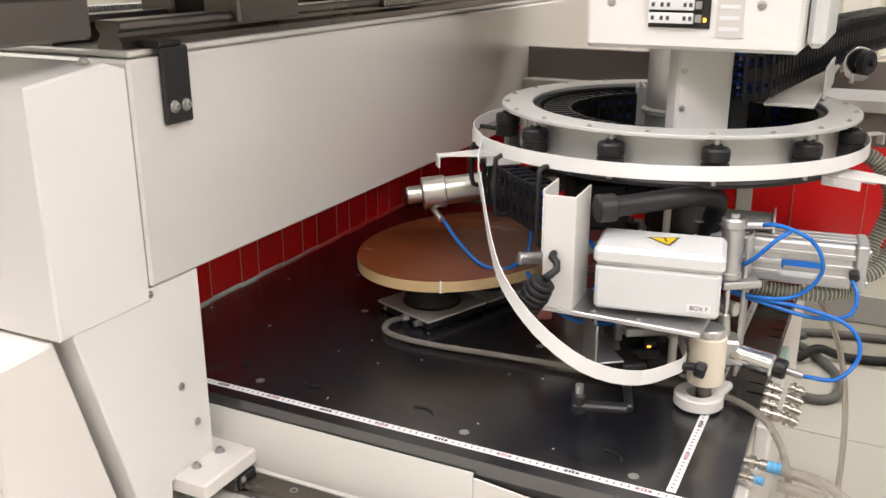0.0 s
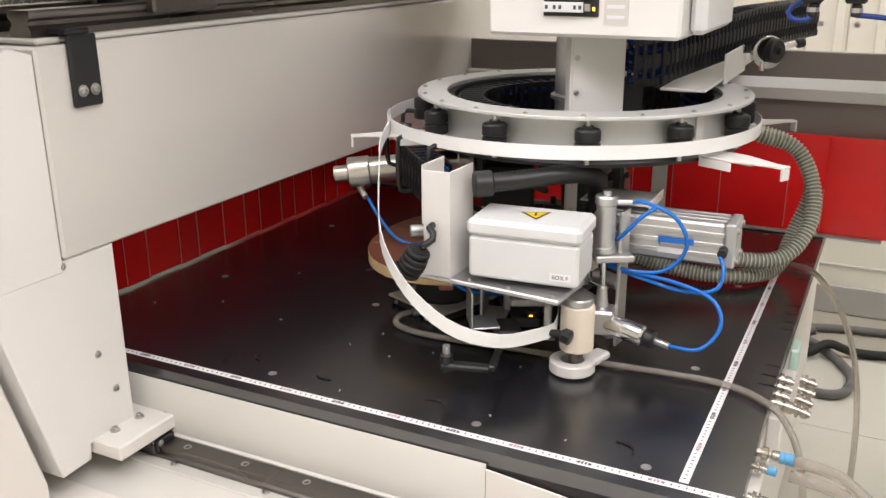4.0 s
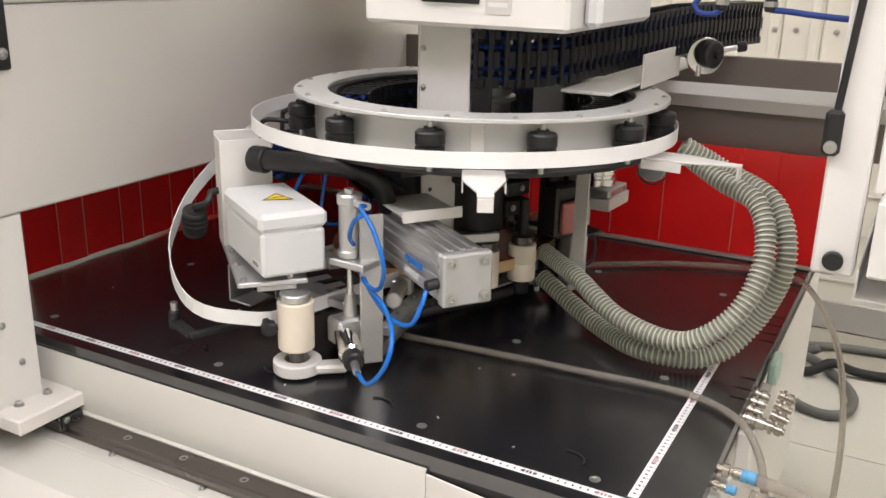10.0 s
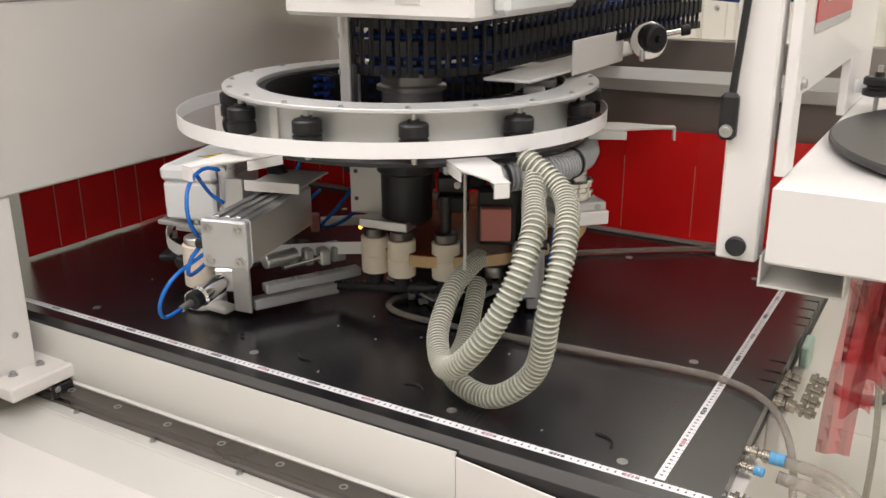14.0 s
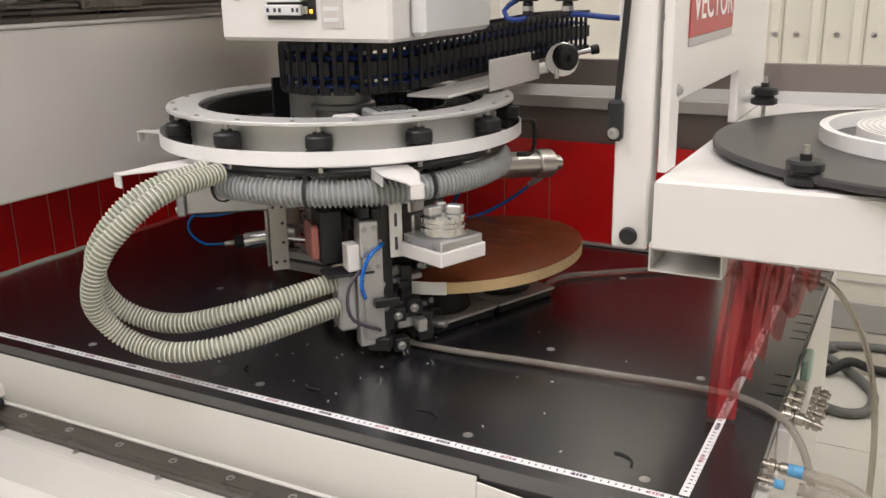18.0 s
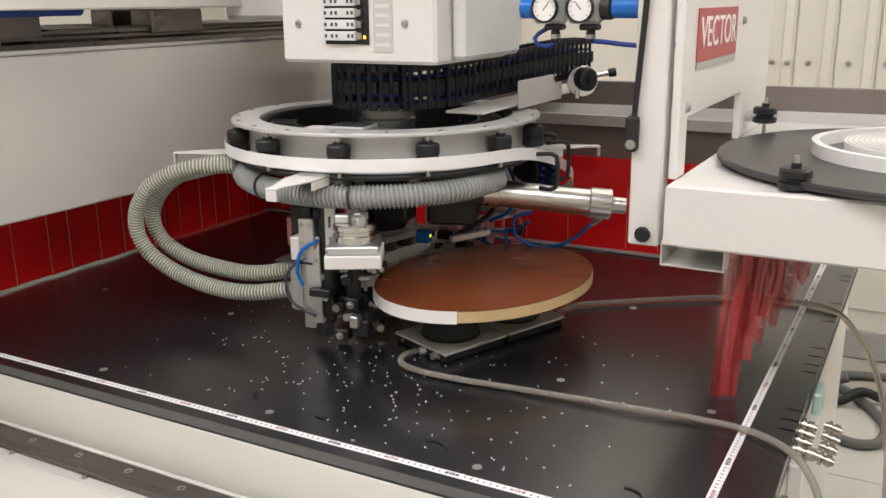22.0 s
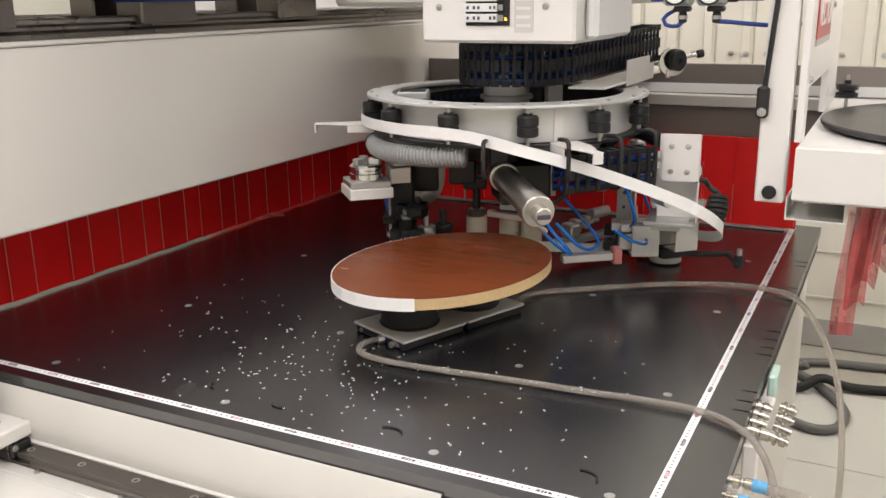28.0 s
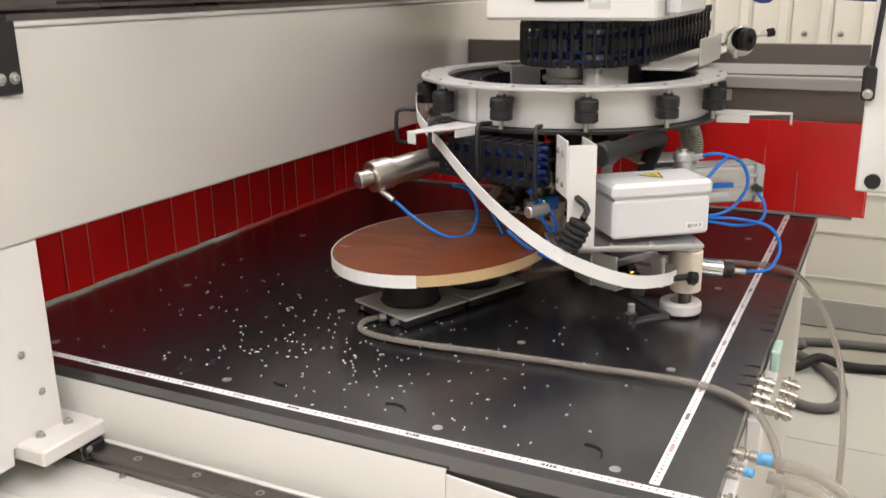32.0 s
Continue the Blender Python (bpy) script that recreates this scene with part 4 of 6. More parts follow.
# clear red strips under the shelf
rng = random.Random(3)
for k, (xa, ya, xb, yb, low, w) in enumerate(((1.604, 0.282, 1.590, 0.262, 0.003, 0.046), (1.612, 0.292, 1.606, 0.286, 0.055, 0.040), (1.628, 0.300, 1.618, 0.292, 0.095, 0.046), (1.648, 0.308, 1.640, 0.300, 0.130, 0.044), (1.668, 0.314, 1.662, 0.308, 0.165, 0.040), (1.688, 0.318, 1.690, 0.314, 0.205, 0.026))):
    bm = bmesh.new()
    rows_ = []
    for j in range(15):
        f = j / 14
        cx, cy, z = xa + (xb - xa) * f, ya + (yb - ya) * f, 0.254 + (low - 0.254) * f
        row = []
        for i in range(7):
            u = (i / 6 - 0.5) * w * (1 - 0.08 * f)
            row.append(bm.verts.new((cx + u * 0.95 + 0.0015 * math.sin(j * 0.5 + k), cy + u * 0.3 + 0.005 * (1 - 0.5 * f) * math.sin(i * 1.7 + k * 2 + j * 0.12), z - 0.010 * math.sin(i * 0.9 + k) * f * (k > 0))))
        rows_.append(row)
    for p, q in zip(rows_, rows_[1:]):
        for i in range(6):
            bm.faces.new((p[i], p[i + 1], q[i + 1], q[i]))
    bmesh.ops.solidify(bm, geom=bm.faces[:], thickness=0.0012)
    part("vinyl_strip", bm, M_REDTR, stand, "clear red vinyl strip")

# roll of edge band on the turntable, and the band led to the ring
roll = thing("band_roll", "roll of white edge band lying on the turntable", "roll")
bm = bmesh.new()
for r0, r1 in ((0.205, 0.218), (0.075, 0.165)):
    lathe(bm, [(r0, 0.3745), (r1, 0.3745), (r1, 0.3965), (r0, 0.3965), (r0, 0.3745)], seg=96, m=pose(TCX, TCY, 0))
part("coil", bm, M_BAND, roll)
bm = bmesh.new()
for k in range(10):
    r = 0.08 + k * 0.0088
    lathe(bm, [(r, 0.3966), (r + 0.0012, 0.3966), (r + 0.0012, 0.3975), (r, 0.3975), (r, 0.3966)], seg=72, m=pose(TCX, TCY, 0))
part("coil_edge", bm, M_STRIP, roll, "pale edges of the windings")
lead = thing("leading_band", "flat white edge band led from the reel to the ring", "edge band")
bm = bmesh.new()
line = [(AX + 0.12, AY + 0.37), (1.532, 0.842), (2.0, 0.87), (2.4, 0.88)]
for (xa, ya), (xb, yb) in zip(line, line[1:]):
    n = math.hypot(xb - xa, yb - ya)
    box(bm, (0, -0.0006, 0.385), (n, 0.0006, 0.408), 0, pose(xa, ya, 0, 0, 0, math.degrees(math.atan2(yb - ya, xb - xa))))
part("band", bm, M_BAND, lead)


# ---- the turning tool ring ----
ring = thing("tool_ring", "turning tool ring with rollers, motors and hoses", "machine tool")


def at_az(r, az, z):
    return (r * math.cos(radians(az)), r * math.sin(radians(az)), z)


bm = bmesh.new()
lathe(bm, [(0.260, 0.409), (0.3155, 0.409), (0.3165, 0.410), (0.3165, 0.4145), (0.3155, 0.4155), (0.261, 0.4155), (0.260, 0.4145), (0.260, 0.409)], seg=128)
part("flange", bm, M_RINGP, ring, "grey anodised ring flange")
bm = bmesh.new()
lathe(bm, [(0.276, 0.338), (0.282, 0.338), (0.282, 0.4085), (0.276, 0.4085), (0.276, 0.338)], seg=128)
part("ring_wall", bm, M_RINGP, ring, "grey ring wall")
bm = bmesh.new()
lathe(bm, [(0.06, 0.330), (0.304, 0.330), (0.304, 0.336), (0.06, 0.336), (0.06, 0.330)], seg=96)
part("lower_plate", bm, M_BLACK, ring, "dark lower plate")
bm = bmesh.new()
lathe(bm, [(0.246, 0.345), (0.259, 0.345), (0.259, 0.408), (0.246, 0.408), (0.246, 0.345)], seg=96)
part("inner_liner", bm, M_RUBBER, ring, "black inner chain guide")
for k in range(12):
    az = 6.5 + k * 30
    bm = bmesh.new()
    lathe(bm, [(0, 0.354), (0.019, 0.354), (0.0215, 0.356), (0.0215, 0.371), (0.0195, 0.372), (0.0195, 0.375), (0.0215, 0.376), (0.0215, 0.392), (0.019, 0.395), (0.009, 0.396), (0.009, 0.400), (0, 0.400)], seg=24, m=pose(*at_az(0.3060, az, 0)))
    r = part("band_roller", bm, M_BLACK, ring, "black grooved roller")
    part("roller_pin", rod(at_az(0.3060, az, 0.336), at_az(0.3060, az, 0.408), 0.0045, seg=12), M_BOLT, r)
for k in range(20):
    bm = bmesh.new()
    bolt_bm(bm, at_az(0.306, 5 + 18 * k, 0.4155), (0, 0, 1), 0.0035, 0.003)
    part("bolt", bm, M_BOLT, ring)
for az in (-70, 49):
    part("ring_joint", block((-0.010, -0.2855, 0.338), (0.010, -0.2825, 0.4085), 0.001, pose(0, 0, 0, 0, 0, az)), M_WHITE, ring, "white ring joint")
# white arms that carry the band's guides
for az in (-159, -39, 21, 87):
    bm = plate([(0.30, -0.030), (0.36, -0.030), (0.425, -0.011), (0.447, -0.011), (0.447, 0.011), (0.425, 0.011), (0.36, 0.030), (0.30, 0.030)], 0.337, 0.3405, 0.001, pose(0, 0, 0, 0, 0, az))
    arm = part("arm", bm, M_WHITE, ring, "white sheet-metal arm")
    part("arm_lip", block((0.443, -0.0105, 0.318), (0.447, 0.0105, 0.3368), 0.001, pose(0, 0, 0, 0, 0, az)), M_WHITE, arm)
    for s in (-1, 1):
        part("arm_edge", block((0.302, s * 0.0295 - 0.001, 0.322), (0.365, s * 0.0295 + 0.001, 0.3365), 0.0006, pose(0, 0, 0, 0, 0, az)), M_WHITE, arm)
# black band hooks
for az, z0 in ((172, 0.285), (197, 0.275), (215, 0.25), (232, 0.225)):
    h = part("band_hook", tube([at_az(0.33, az, 0.35), at_az(0.372, az, 0.352), at_az(0.378, az, 0.33), at_az(0.378, az, z0 + 0.02), at_az(0.372, az, z0), at_az(0.34, az, z0)], 0.0045, 8), M_BLACK, ring, "black wire hook")
# open cable chains with blue cables


def chain_link(long, w, z0, z1, m=None):
    """One open frame link, seen along x, w wide in y."""
    bm = bmesh.new()
    h = z1 - z0
    for s in (-1, 1):
        y0, y1 = sorted((s * w / 2, s * (w / 2 - 0.004)))
        box(bm, (0.0004, y0, z0), (long * 0.44, y1, z1), 0.0008, m)
        box(bm, (long * 0.44, y0, z0 + h * 0.36), (long - 0.0004, y1, z0 + h * 0.64), 0.0006, m)
        for z in (z0, z1 - h * 0.16):
            box(bm, (long * 0.44, y0, z), (long - 0.0004, y1, z + h * 0.16), 0.0006, m)
        y0, y1 = sorted((s * (w / 2 + 0.0002), s * (w / 2 + 0.0022)))
        box(bm, (long * 0.05, y0, z0 + h * 0.06), (long * 0.25, y1, z0 + h * 0.94), 0.0005, m)
    for z in (z0 + 0.0005, z1 - 0.0035):
        box(bm, (long * 0.3, -w / 2 + 0.004, z), (long * 0.62, w / 2 - 0.004, z + 0.003), 0.0006, m)
    return bm


def chain_cables(long, w, z0, z1, m=None, n=4):
    bm = bmesh.new()
    for k in range(n):
        z = z0 + (z1 - z0) * (0.14 + 0.74 * k / (n - 1))
        for s in (-1, 1):
            y = s * (w / 2 - 0.010 - 0.002 * (k % 2))
            put(bm, cyl(bm, (-0.0025, y, z), (long + 0.0025, y, z), 0.0036, seg=6), m or Matrix())
    return bm


for k in range(34):
    m = pose(0, 0, 0, 0, 0, 20 + k * 6.5) @ pose(0.214, -0.012, 0, 0, 0, 90)
    link = part("chain_link", chain_link(0.0243, 0.05, 0.345, 0.404, m), M_CHAIN, ring, "black cable chain link")
    part("wiring", chain_cables(0.0243, 0.05, 0.345, 0.404, m), M_DBLUE, link, "blue cables in the chain")
for k in range(9):
    m = pose(-0.322 + 0.0119 * k, -0.095 - 0.0217 * k, 0, 0, 0, -61.3)
    link = part("chain_link", chain_link(0.0247, 0.045, 0.245, 0.322, m), M_CHAIN, ring, "black cable chain link")
    part("wiring", chain_cables(0.0247, 0.045, 0.245, 0.322, m, 5), M_DBLUE, link, "blue cables in the chain")
# white upright that drags the head's cable chain round
mu = pose(0, 0, 0, 0, 0, -71.6 + 90)
up = part("chain_bracket", block((-0.048, -0.1155, 0.337), (0.048, -0.1115, 0.527), 0.0012, mu), M_WHITE, ring, "white upright chain bracket")
part("bracket_fold", block((-0.052, -0.1155, 0.337), (-0.0485, -0.080, 0.527), 0.0008, mu), M_WHITE, up)
for z in (0.425, 0.487):
    bm = bmesh.new()
    bolt_bm(bm, mu @ Vector((-0.040, -0.1157, z)), mu.to_3x3() @ Vector((0, -1, 0)), 0.0036, 0.004)
    part("bolt", bm, M_BOLT, up)
part("bracket_clip", block((0.050, -0.112, 0.36), (0.085, -0.106, 0.45), 0.001, mu), M_BLACK, up)
hub = bmesh.new()
lathe(hub, [(0, 0.165), (0.042, 0.165), (0.045, 0.17), (0.045, 0.25), (0.052, 0.255), (0.052, 0.29), (0.075, 0.294), (0.075, 0.312), (0.06, 0.316), (0.06, 0.3295), (0, 0.3295)], seg=40, m=pose(0.013, -0.010, 0.004))
part("glue_motor", hub, M_BLACK, ring, "black motor with a dark green collar")
bm = bmesh.new()
lathe(bm, [(0.0755, 0.296), (0.078, 0.297), (0.078, 0.309), (0.0755, 0.31), (0.0755, 0.296)], seg=40, m=pose(0.013, -0.010, 0))
part("collar", bm, mat("dark_green", (0.02, 0.05, 0.03), 0.5), ring)
inner = bmesh.new()
lathe(inner, [(0, 0.337), (0.09, 0.337), (0.09, 0.344), (0.075, 0.346), (0, 0.346)], seg=40)
part("slip_ring", inner, M_ALU, ring)
rb = part("ring_box", block((-0.058, 0.176, 0.337), (0.020, 0.246, 0.418), 0.003), M_ALUP, ring, "grey junction box with a vented lid")
for k in range(6):
    part("vent_slat", block((-0.052 + k * 0.0112, 0.182, 0.4182), (-0.046 + k * 0.0112, 0.240, 0.4194), 0), M_BLACK, rb)
part("ring_box", block((0.035, 0.19, 0.337), (0.075, 0.225, 0.412), 0.003), M_WHITE, ring, "small white junction box")
part("ring_box", block((0.10, -0.10, 0.337), (0.17, -0.06, 0.375), 0.003, pose(0, 0, 0, 0, 0, -20)), M_BLACK, ring, "black terminal box")
# carrier plates below the ring
bp = part("back_plate", block((-0.010, -0.032, 0.172), (-0.004, 0.032, 0.3295), 0.002, pose(0.0, -0.085, 0, 0, 0, -13)), M_WHITE, ring, "white upright carrier plate")
for y, z in ((-0.018, 0.20), (-0.018, 0.25), (0.018, 0.225)):
    part("hole", rod((-0.0038, -0.085 + y, z), (-0.0034, -0.085 + y, z), 0.004, seg=10), M_INK, bp)
part("hanger", block((-0.02, -0.19, 0.285), (0.03, -0.13, 0.3295), 0.003), M_BLACK, ring, "black hanger block")
part("hanger", block((-0.17, -0.02, 0.27), (-0.09, 0.05, 0.3295), 0.003), M_BLACK, ring, "black hanger block")
part("hanger", block((0.05, 0.06, 0.27), (0.10, 0.12, 0.3295), 0.003), M_ALUP, ring, "grey hanger block")
for k, z in enumerate((0.20, 0.235, 0.27)):
    part("bearing_block", block((-0.005, 0.045, z - 0.014), (0.03, 0.10, z + 0.014), 0.003), M_BLACK, ring, "black bearing block")
    bm = bmesh.new()
    bolt_bm(bm, (0.0302, 0.06 + 0.02 * (k % 2), z), (1, 0, 0), 0.004, 0.003)
    part("bolt", bm, M_BOLT, ring)
bm = bmesh.new()
sweep(bm, spline([(0.0, -0.145, 0.032), (0.032, -0.075, 0.044), (0.047, -0.02, 0.05), (0.046, 0.04, 0.05), (0.03, 0.10, 0.05)], 0.006), 0.0085, 8, 0.0115)
part("guide_track", bm, M_BLACK, ring, "black toothed guide track")
beam_m = pose(0.09, -0.28, 0, 0, 0, 125.5)
part("feed_beam", block((0, -0.014, 0.020), (0.163, 0.010, 0.040), 0.002, beam_m), M_ALU, ring, "bright feed beam")
part("feed_beam", block((0.02, -0.012, 0.050), (0.205, 0.012, 0.066), 0.002, beam_m @ pose(0, -0.012, 0)), M_ALUP, ring, "grey feed beam")
for u in (0.02, 0.06, 0.10, 0.14):
    bm = bmesh.new()
    bolt_bm(bm, beam_m @ Vector((u + 0.02, -0.012, 0.066)), (0, 0, 1), 0.0036, 0.004)
    part("bolt", bm, M_BOLT, ring)
for dx, dy, z, w in ((-0.022, -0.150, 0.078, 0.02), (0.012, -0.165, 0.08, 0.014), (0.03, -0.19, 0.085, 0.012)):
    cb = part("clamp_block", block((-w, -w * 0.7, z), (w, w * 0.7, z + 0.03), 0.003, pose(dx, dy, 0, 0, 0, 35)), M_ALU, ring, "bright clamp block")
    bm = bmesh.new()
    bolt_bm(bm, pose(dx, dy, 0, 0, 0, 35) @ Vector((w * 0.4, -w * 0.7, z + 0.018)), (0.57, -0.82, 0), 0.0032, 0.003)
    part("bolt", bm, M_BOLT, cb)
part("piston", rod((0.02, -0.17, 0.094), (0.075, -0.225, 0.094), 0.006, seg=12), M_CHROME, ring)
part("slim_cylinder", rod((0.055, -0.205, 0.112), (0.10, -0.25, 0.112), 0.013, seg=18, bev=0.002), M_ALU, ring, "slim air cylinder")
part("sensor", rod((-0.062, -0.102, 0.135), (-0.046, -0.104, 0.134), 0.006, seg=12), M_BLACK, ring)
part("sensor_light", rod((-0.0455, -0.104, 0.134), (-0.042, -0.1045, 0.134), 0.004, seg=10), M_LED, ring, "glowing amber light")
fp = part("foot_plate", block((-0.003, -0.018, 0.019), (0.003, 0.018, 0.26), 0.0012, pose(0.102, -0.292, 0, 0, 0, -20)), M_ALU, ring, "tall bright drilled plate")
for z in (0.05, 0.085, 0.12, 0.155, 0.19):
    part("hole", rod((0.0989, -0.2908, z), (0.0983, -0.2906, z), 0.004, seg=10), M_INK, fp)
# cream glue rollers; their unit stands further out and higher until it presses on the board
glue_unit = []
for x, y in ((-0.009, -0.060), (0.012, -0.010), (0.022, 0.069)):
    bm = bmesh.new()
    lathe(bm, [(0, 0.052), (0.024, 0.052), (0.025, 0.054), (0.025, 0.083), (0.0243, 0.084), (0.025, 0.085), (0.025, 0.116), (0.024, 0.118), (0, 0.118)], seg=32, m=pose(x, y, 0))
    g = part("glue_roller", bm, M_ROLLER, ring, "cream ceramic roller")
    glue_unit.append(g)
    part("roller_cap", rod((x, y, 0.1182), (x, y, 0.135), 0.0205, seg=24, bev=0.002), M_STEEL, g)
    part("roller_shaft", rod((x, y, 0.026), (x, y, 0.0518), 0.014, seg=20), M_BLACK, g)
glue_unit.append(part("roller_bridge", block((-0.018, -0.050, 0.1355), (0.018, 0.046, 0.153), 0.002, pose(0.001, -0.034, 0, 0, 0, -22)), M_ALU, ring, "bright bridge plate"))
glue_unit.append(part("bridge_post", rod((0.022, 0.069, 0.1355), (0.022, 0.069, 0.20), 0.009, seg=18), M_BLACK, ring))
part("glue_pot", block((-0.19, -0.06, 0.19), (-0.09, 0.05, 0.28), 0.006, pose(0, 0, 0, 0, 0, 10)), M_BLACK, ring, "dark glue pot")
part("pot_block", block((-0.09, 0.07, 0.215), (-0.02, 0.13, 0.27), 0.004), M_BLACK, ring)
# control box and its bracket
mb = pose(-0.043, -0.378, 0, 0, 0, -9)
bx = part("control_box", block((-0.0905, -0.050, 0.168), (0.0905, 0.050, 0.2375), 0.005, mb), M_GREYP, ring, "light grey plastic control box")
part("lid", block((-0.094, -0.0535, 0.2378), (0.094, 0.0535, 0.266), 0.007, mb), M_GREYP, bx)
tri = bmesh.new()
vs = [tri.verts.new((0.029 * math.sin(radians(120 * k)), 0.029 * math.cos(radians(120 * k)), 0)) for k in range(3)]
tri.faces.new(list(reversed(vs)))
put(tri, tri.verts, mb @ pose(0.005, 0.005, 0.2668, 0, 0, 195) @ Matrix.Diagonal((1, 1, 1, 1)))
bmesh.ops.recalc_face_normals(tri, faces=tri.faces)
if tri.faces[:][0].normal.z < 0:
    bmesh.ops.reverse_faces(tri, faces=tri.faces[:])
part("warning_edge", tri, M_INK, bx, "black border of the warning triangle")
tri = bmesh.new()
vs = [tri.verts.new((0.023 * math.sin(radians(120 * k)), 0.023 * math.cos(radians(120 * k)), 0)) for k in range(3)]
tri.faces.new(vs)
put(tri, tri.verts, mb @ pose(0.005, 0.005, 0.2672, 0, 0, 195))
bm = tri
if bm.faces[:][0].normal.z < 0:
    bmesh.ops.reverse_faces(bm, faces=bm.faces[:])
part("warning_sign", tri, M_YELLOW, bx, "yellow warning triangle")
part("flash", block((-0.0016, -0.009, 0.2673), (0.0016, 0.011, 0.2676), 0, mb @ pose(0.005, 0.005, 0, 0, 0, 12)), M_INK, bx)
tagm = mb @ pose(0.062, -0.0502, 0.184)
part("tag", block((-0.017, -0.0008, -0.006), (0.017, 0.0, 0.006), 0, tagm), M_PAPER, bx, "white label")
lettering("BOX F", 0.0092, M_INK, tagm @ pose(0, -0.0010, 0, 90), bx, depth=0.0003)
mp = pose(-0.114, -0.4265, 0, 0, 0, -18.8)
part("box_plate", block((-0.132, 0.0, 0.150), (0.132, 0.105, 0.158), 0.0015, mp), M_ALU, ring, "aluminium carrier plate")
part("box_plate_rib", block((-0.12, 0.03, 0.138), (0.12, 0.09, 0.1495), 0.001, mp), M_ALUP, ring)
for u in (-0.10, -0.03, 0.04, 0.118):
    bm = bmesh.new()
    bolt_bm(bm, mp @ Vector((u, 0.010, 0.158)), (0, 0, 1), 0.004, 0.004)
    part("bolt", bm, M_BOLT, ring)
for u in (-0.06, 0.07):
    part("standoff", rod(mb @ Vector((u, 0.0, 0.158)), mb @ Vector((u, 0.0, 0.1679)), 0.006, seg=10), M_BOLT, ring)
mc = pose(-0.222, -0.392, 0, 0, 0, -15)
post = part("channel_bracket", plate([(0.0034, 0), (0.052, 0), (0.052, 0.085), (0.049, 0.085), (0.049, 0.003), (0.0034, 0.003)], 0.158, 0.336, 0.0006, mc), M_WHITE, ring, "white folded channel bracket")
part("bolt_plate", block((0, 0, 0.245), (0.003, 0.075, 0.344), 0.0008, mc), M_WHITE, post)
for u, z in ((0.025, 0.318), (0.058, 0.318), (0.025, 0.265), (0.058, 0.265)):
    bm = bmesh.new()
    bolt_bm(bm, mc @ Vector((-0.0002, u, z)), mc.to_3x3() @ Vector((-1, 0, 0)), 0.004, 0.003)
    part("bolt", bm, M_BOLT, post)
# black corrugated conduit over the box
pts = [(-0.118, -0.352, 0.309), (-0.06, -0.328, 0.313), (0.0, -0.305, 0.318), (0.035, -0.28, 0.314), (0.052, -0.25, 0.295), (0.050, -0.23, 0.26), (0.045, -0.215, 0.22)]
bm = bmesh.new()
sweep(bm, spline(pts, 0.0035), 0.0150, 14, 0.0168)
part("conduit", bm, M_BLACK, ring, "black corrugated conduit")
part("conduit_gland", rod((-0.142, -0.361, 0.308), (-0.112, -0.350, 0.309), 0.0215, seg=20, bev=0.003), M_BLACK, ring)
# press roller under the box
px, py = 0.037, -0.388
bm = bmesh.new()
lathe(bm, [(0, 0.046), (0.0265, 0.046), (0.028, 0.048), (0.028, 0.122), (0.0265, 0.124), (0, 0.124)], seg=36, m=pose(px, py, 0))
g = part("press_roller", bm, M_ROLLER, ring, "cream feed roller")
part("roller_cap", rod((px, py, 0.1242), (px, py, 0.137), 0.024, seg=28, bev=0.002), M_ALU, g)
part("shaft", rod((px, py, 0.005), (px, py, 0.0458), 0.012, seg=20), M_STEEL, g)
bm = bmesh.new()
lathe(bm, [(0.020, 0.004), (0.036, 0.004), (0.038, 0.006), (0.038, 0.022), (0.036, 0.024), (0.020, 0.024), (0.020, 0.004)], seg=36, m=pose(px - 0.006, py + 0.004, 0))
box(bm, (-0.005, -0.016, 0.006), (0.045, 0.014, 0.02), 0.004, pose(px + 0.020, py + 0.025, 0, 0, 0, 62))
part("lower_guide", bm, M_WHITE, g, "white ring-shaped lower guide")
part("clamp_knob", rod((px - 0.052, py - 0.03, 0.083), (px - 0.014, py - 0.033, 0.083), 0.006, seg=12), M_BLACK, g)
part("star_knob", rod((px - 0.022, py - 0.036, 0.083), (px - 0.006, py - 0.041, 0.080), 0.013, seg=7, bev=0.003), M_BLACK, g, "black star knob")
part("back_fence", block((px - 0.055, py + 0.0, 0.055), (px - 0.045, py + 0.035, 0.115), 0.004), M_WHITE, g)
# upright air cylinder and air gun
ux, uy = 0.071, -0.311
bm = bmesh.new()
lathe(bm, [(0, 0.19), (0.0175, 0.19), (0.019, 0.192), (0.019, 0.200), (0.0165, 0.202), (0.0165, 0.272), (0.019, 0.274), (0.019, 0.286), (0.0165, 0.289), (0.007, 0.289), (0.007, 0.296), (0, 0.296)], seg=28, m=pose(ux, uy, 0))
g = part("air_cylinder", bm, M_ALU, ring, "upright aluminium air cylinder")
part("piston_rod", rod((ux, uy, 0.13), (ux, uy, 0.1898), 0.005, seg=14), M_CHROME, g)
part("nozzle", rod((ux, uy, 0.085), (ux, uy, 0.13), 0.0125, 0.008, seg=16, bev=0.002), M_ALU, g)
part("fitting", rod((ux + 0.018, uy, 0.277), (ux + 0.045, uy + 0.004, 0.277), 0.006, seg=12), M_ALU, g)
part("bracket", block((-0.02, -0.025, 0.178), (0.045, 0.02, 0.1895), 0.002, pose(ux, uy, 0, 0, 0, 18)), M_ALU, g)
gun = part("air_gun_body", rod((0.080, -0.328, 0.072), (0.145, -0.355, 0.062), 0.017, 0.019, seg=20, bev=0.004), M_CHROME, ring, "chrome air gun body")
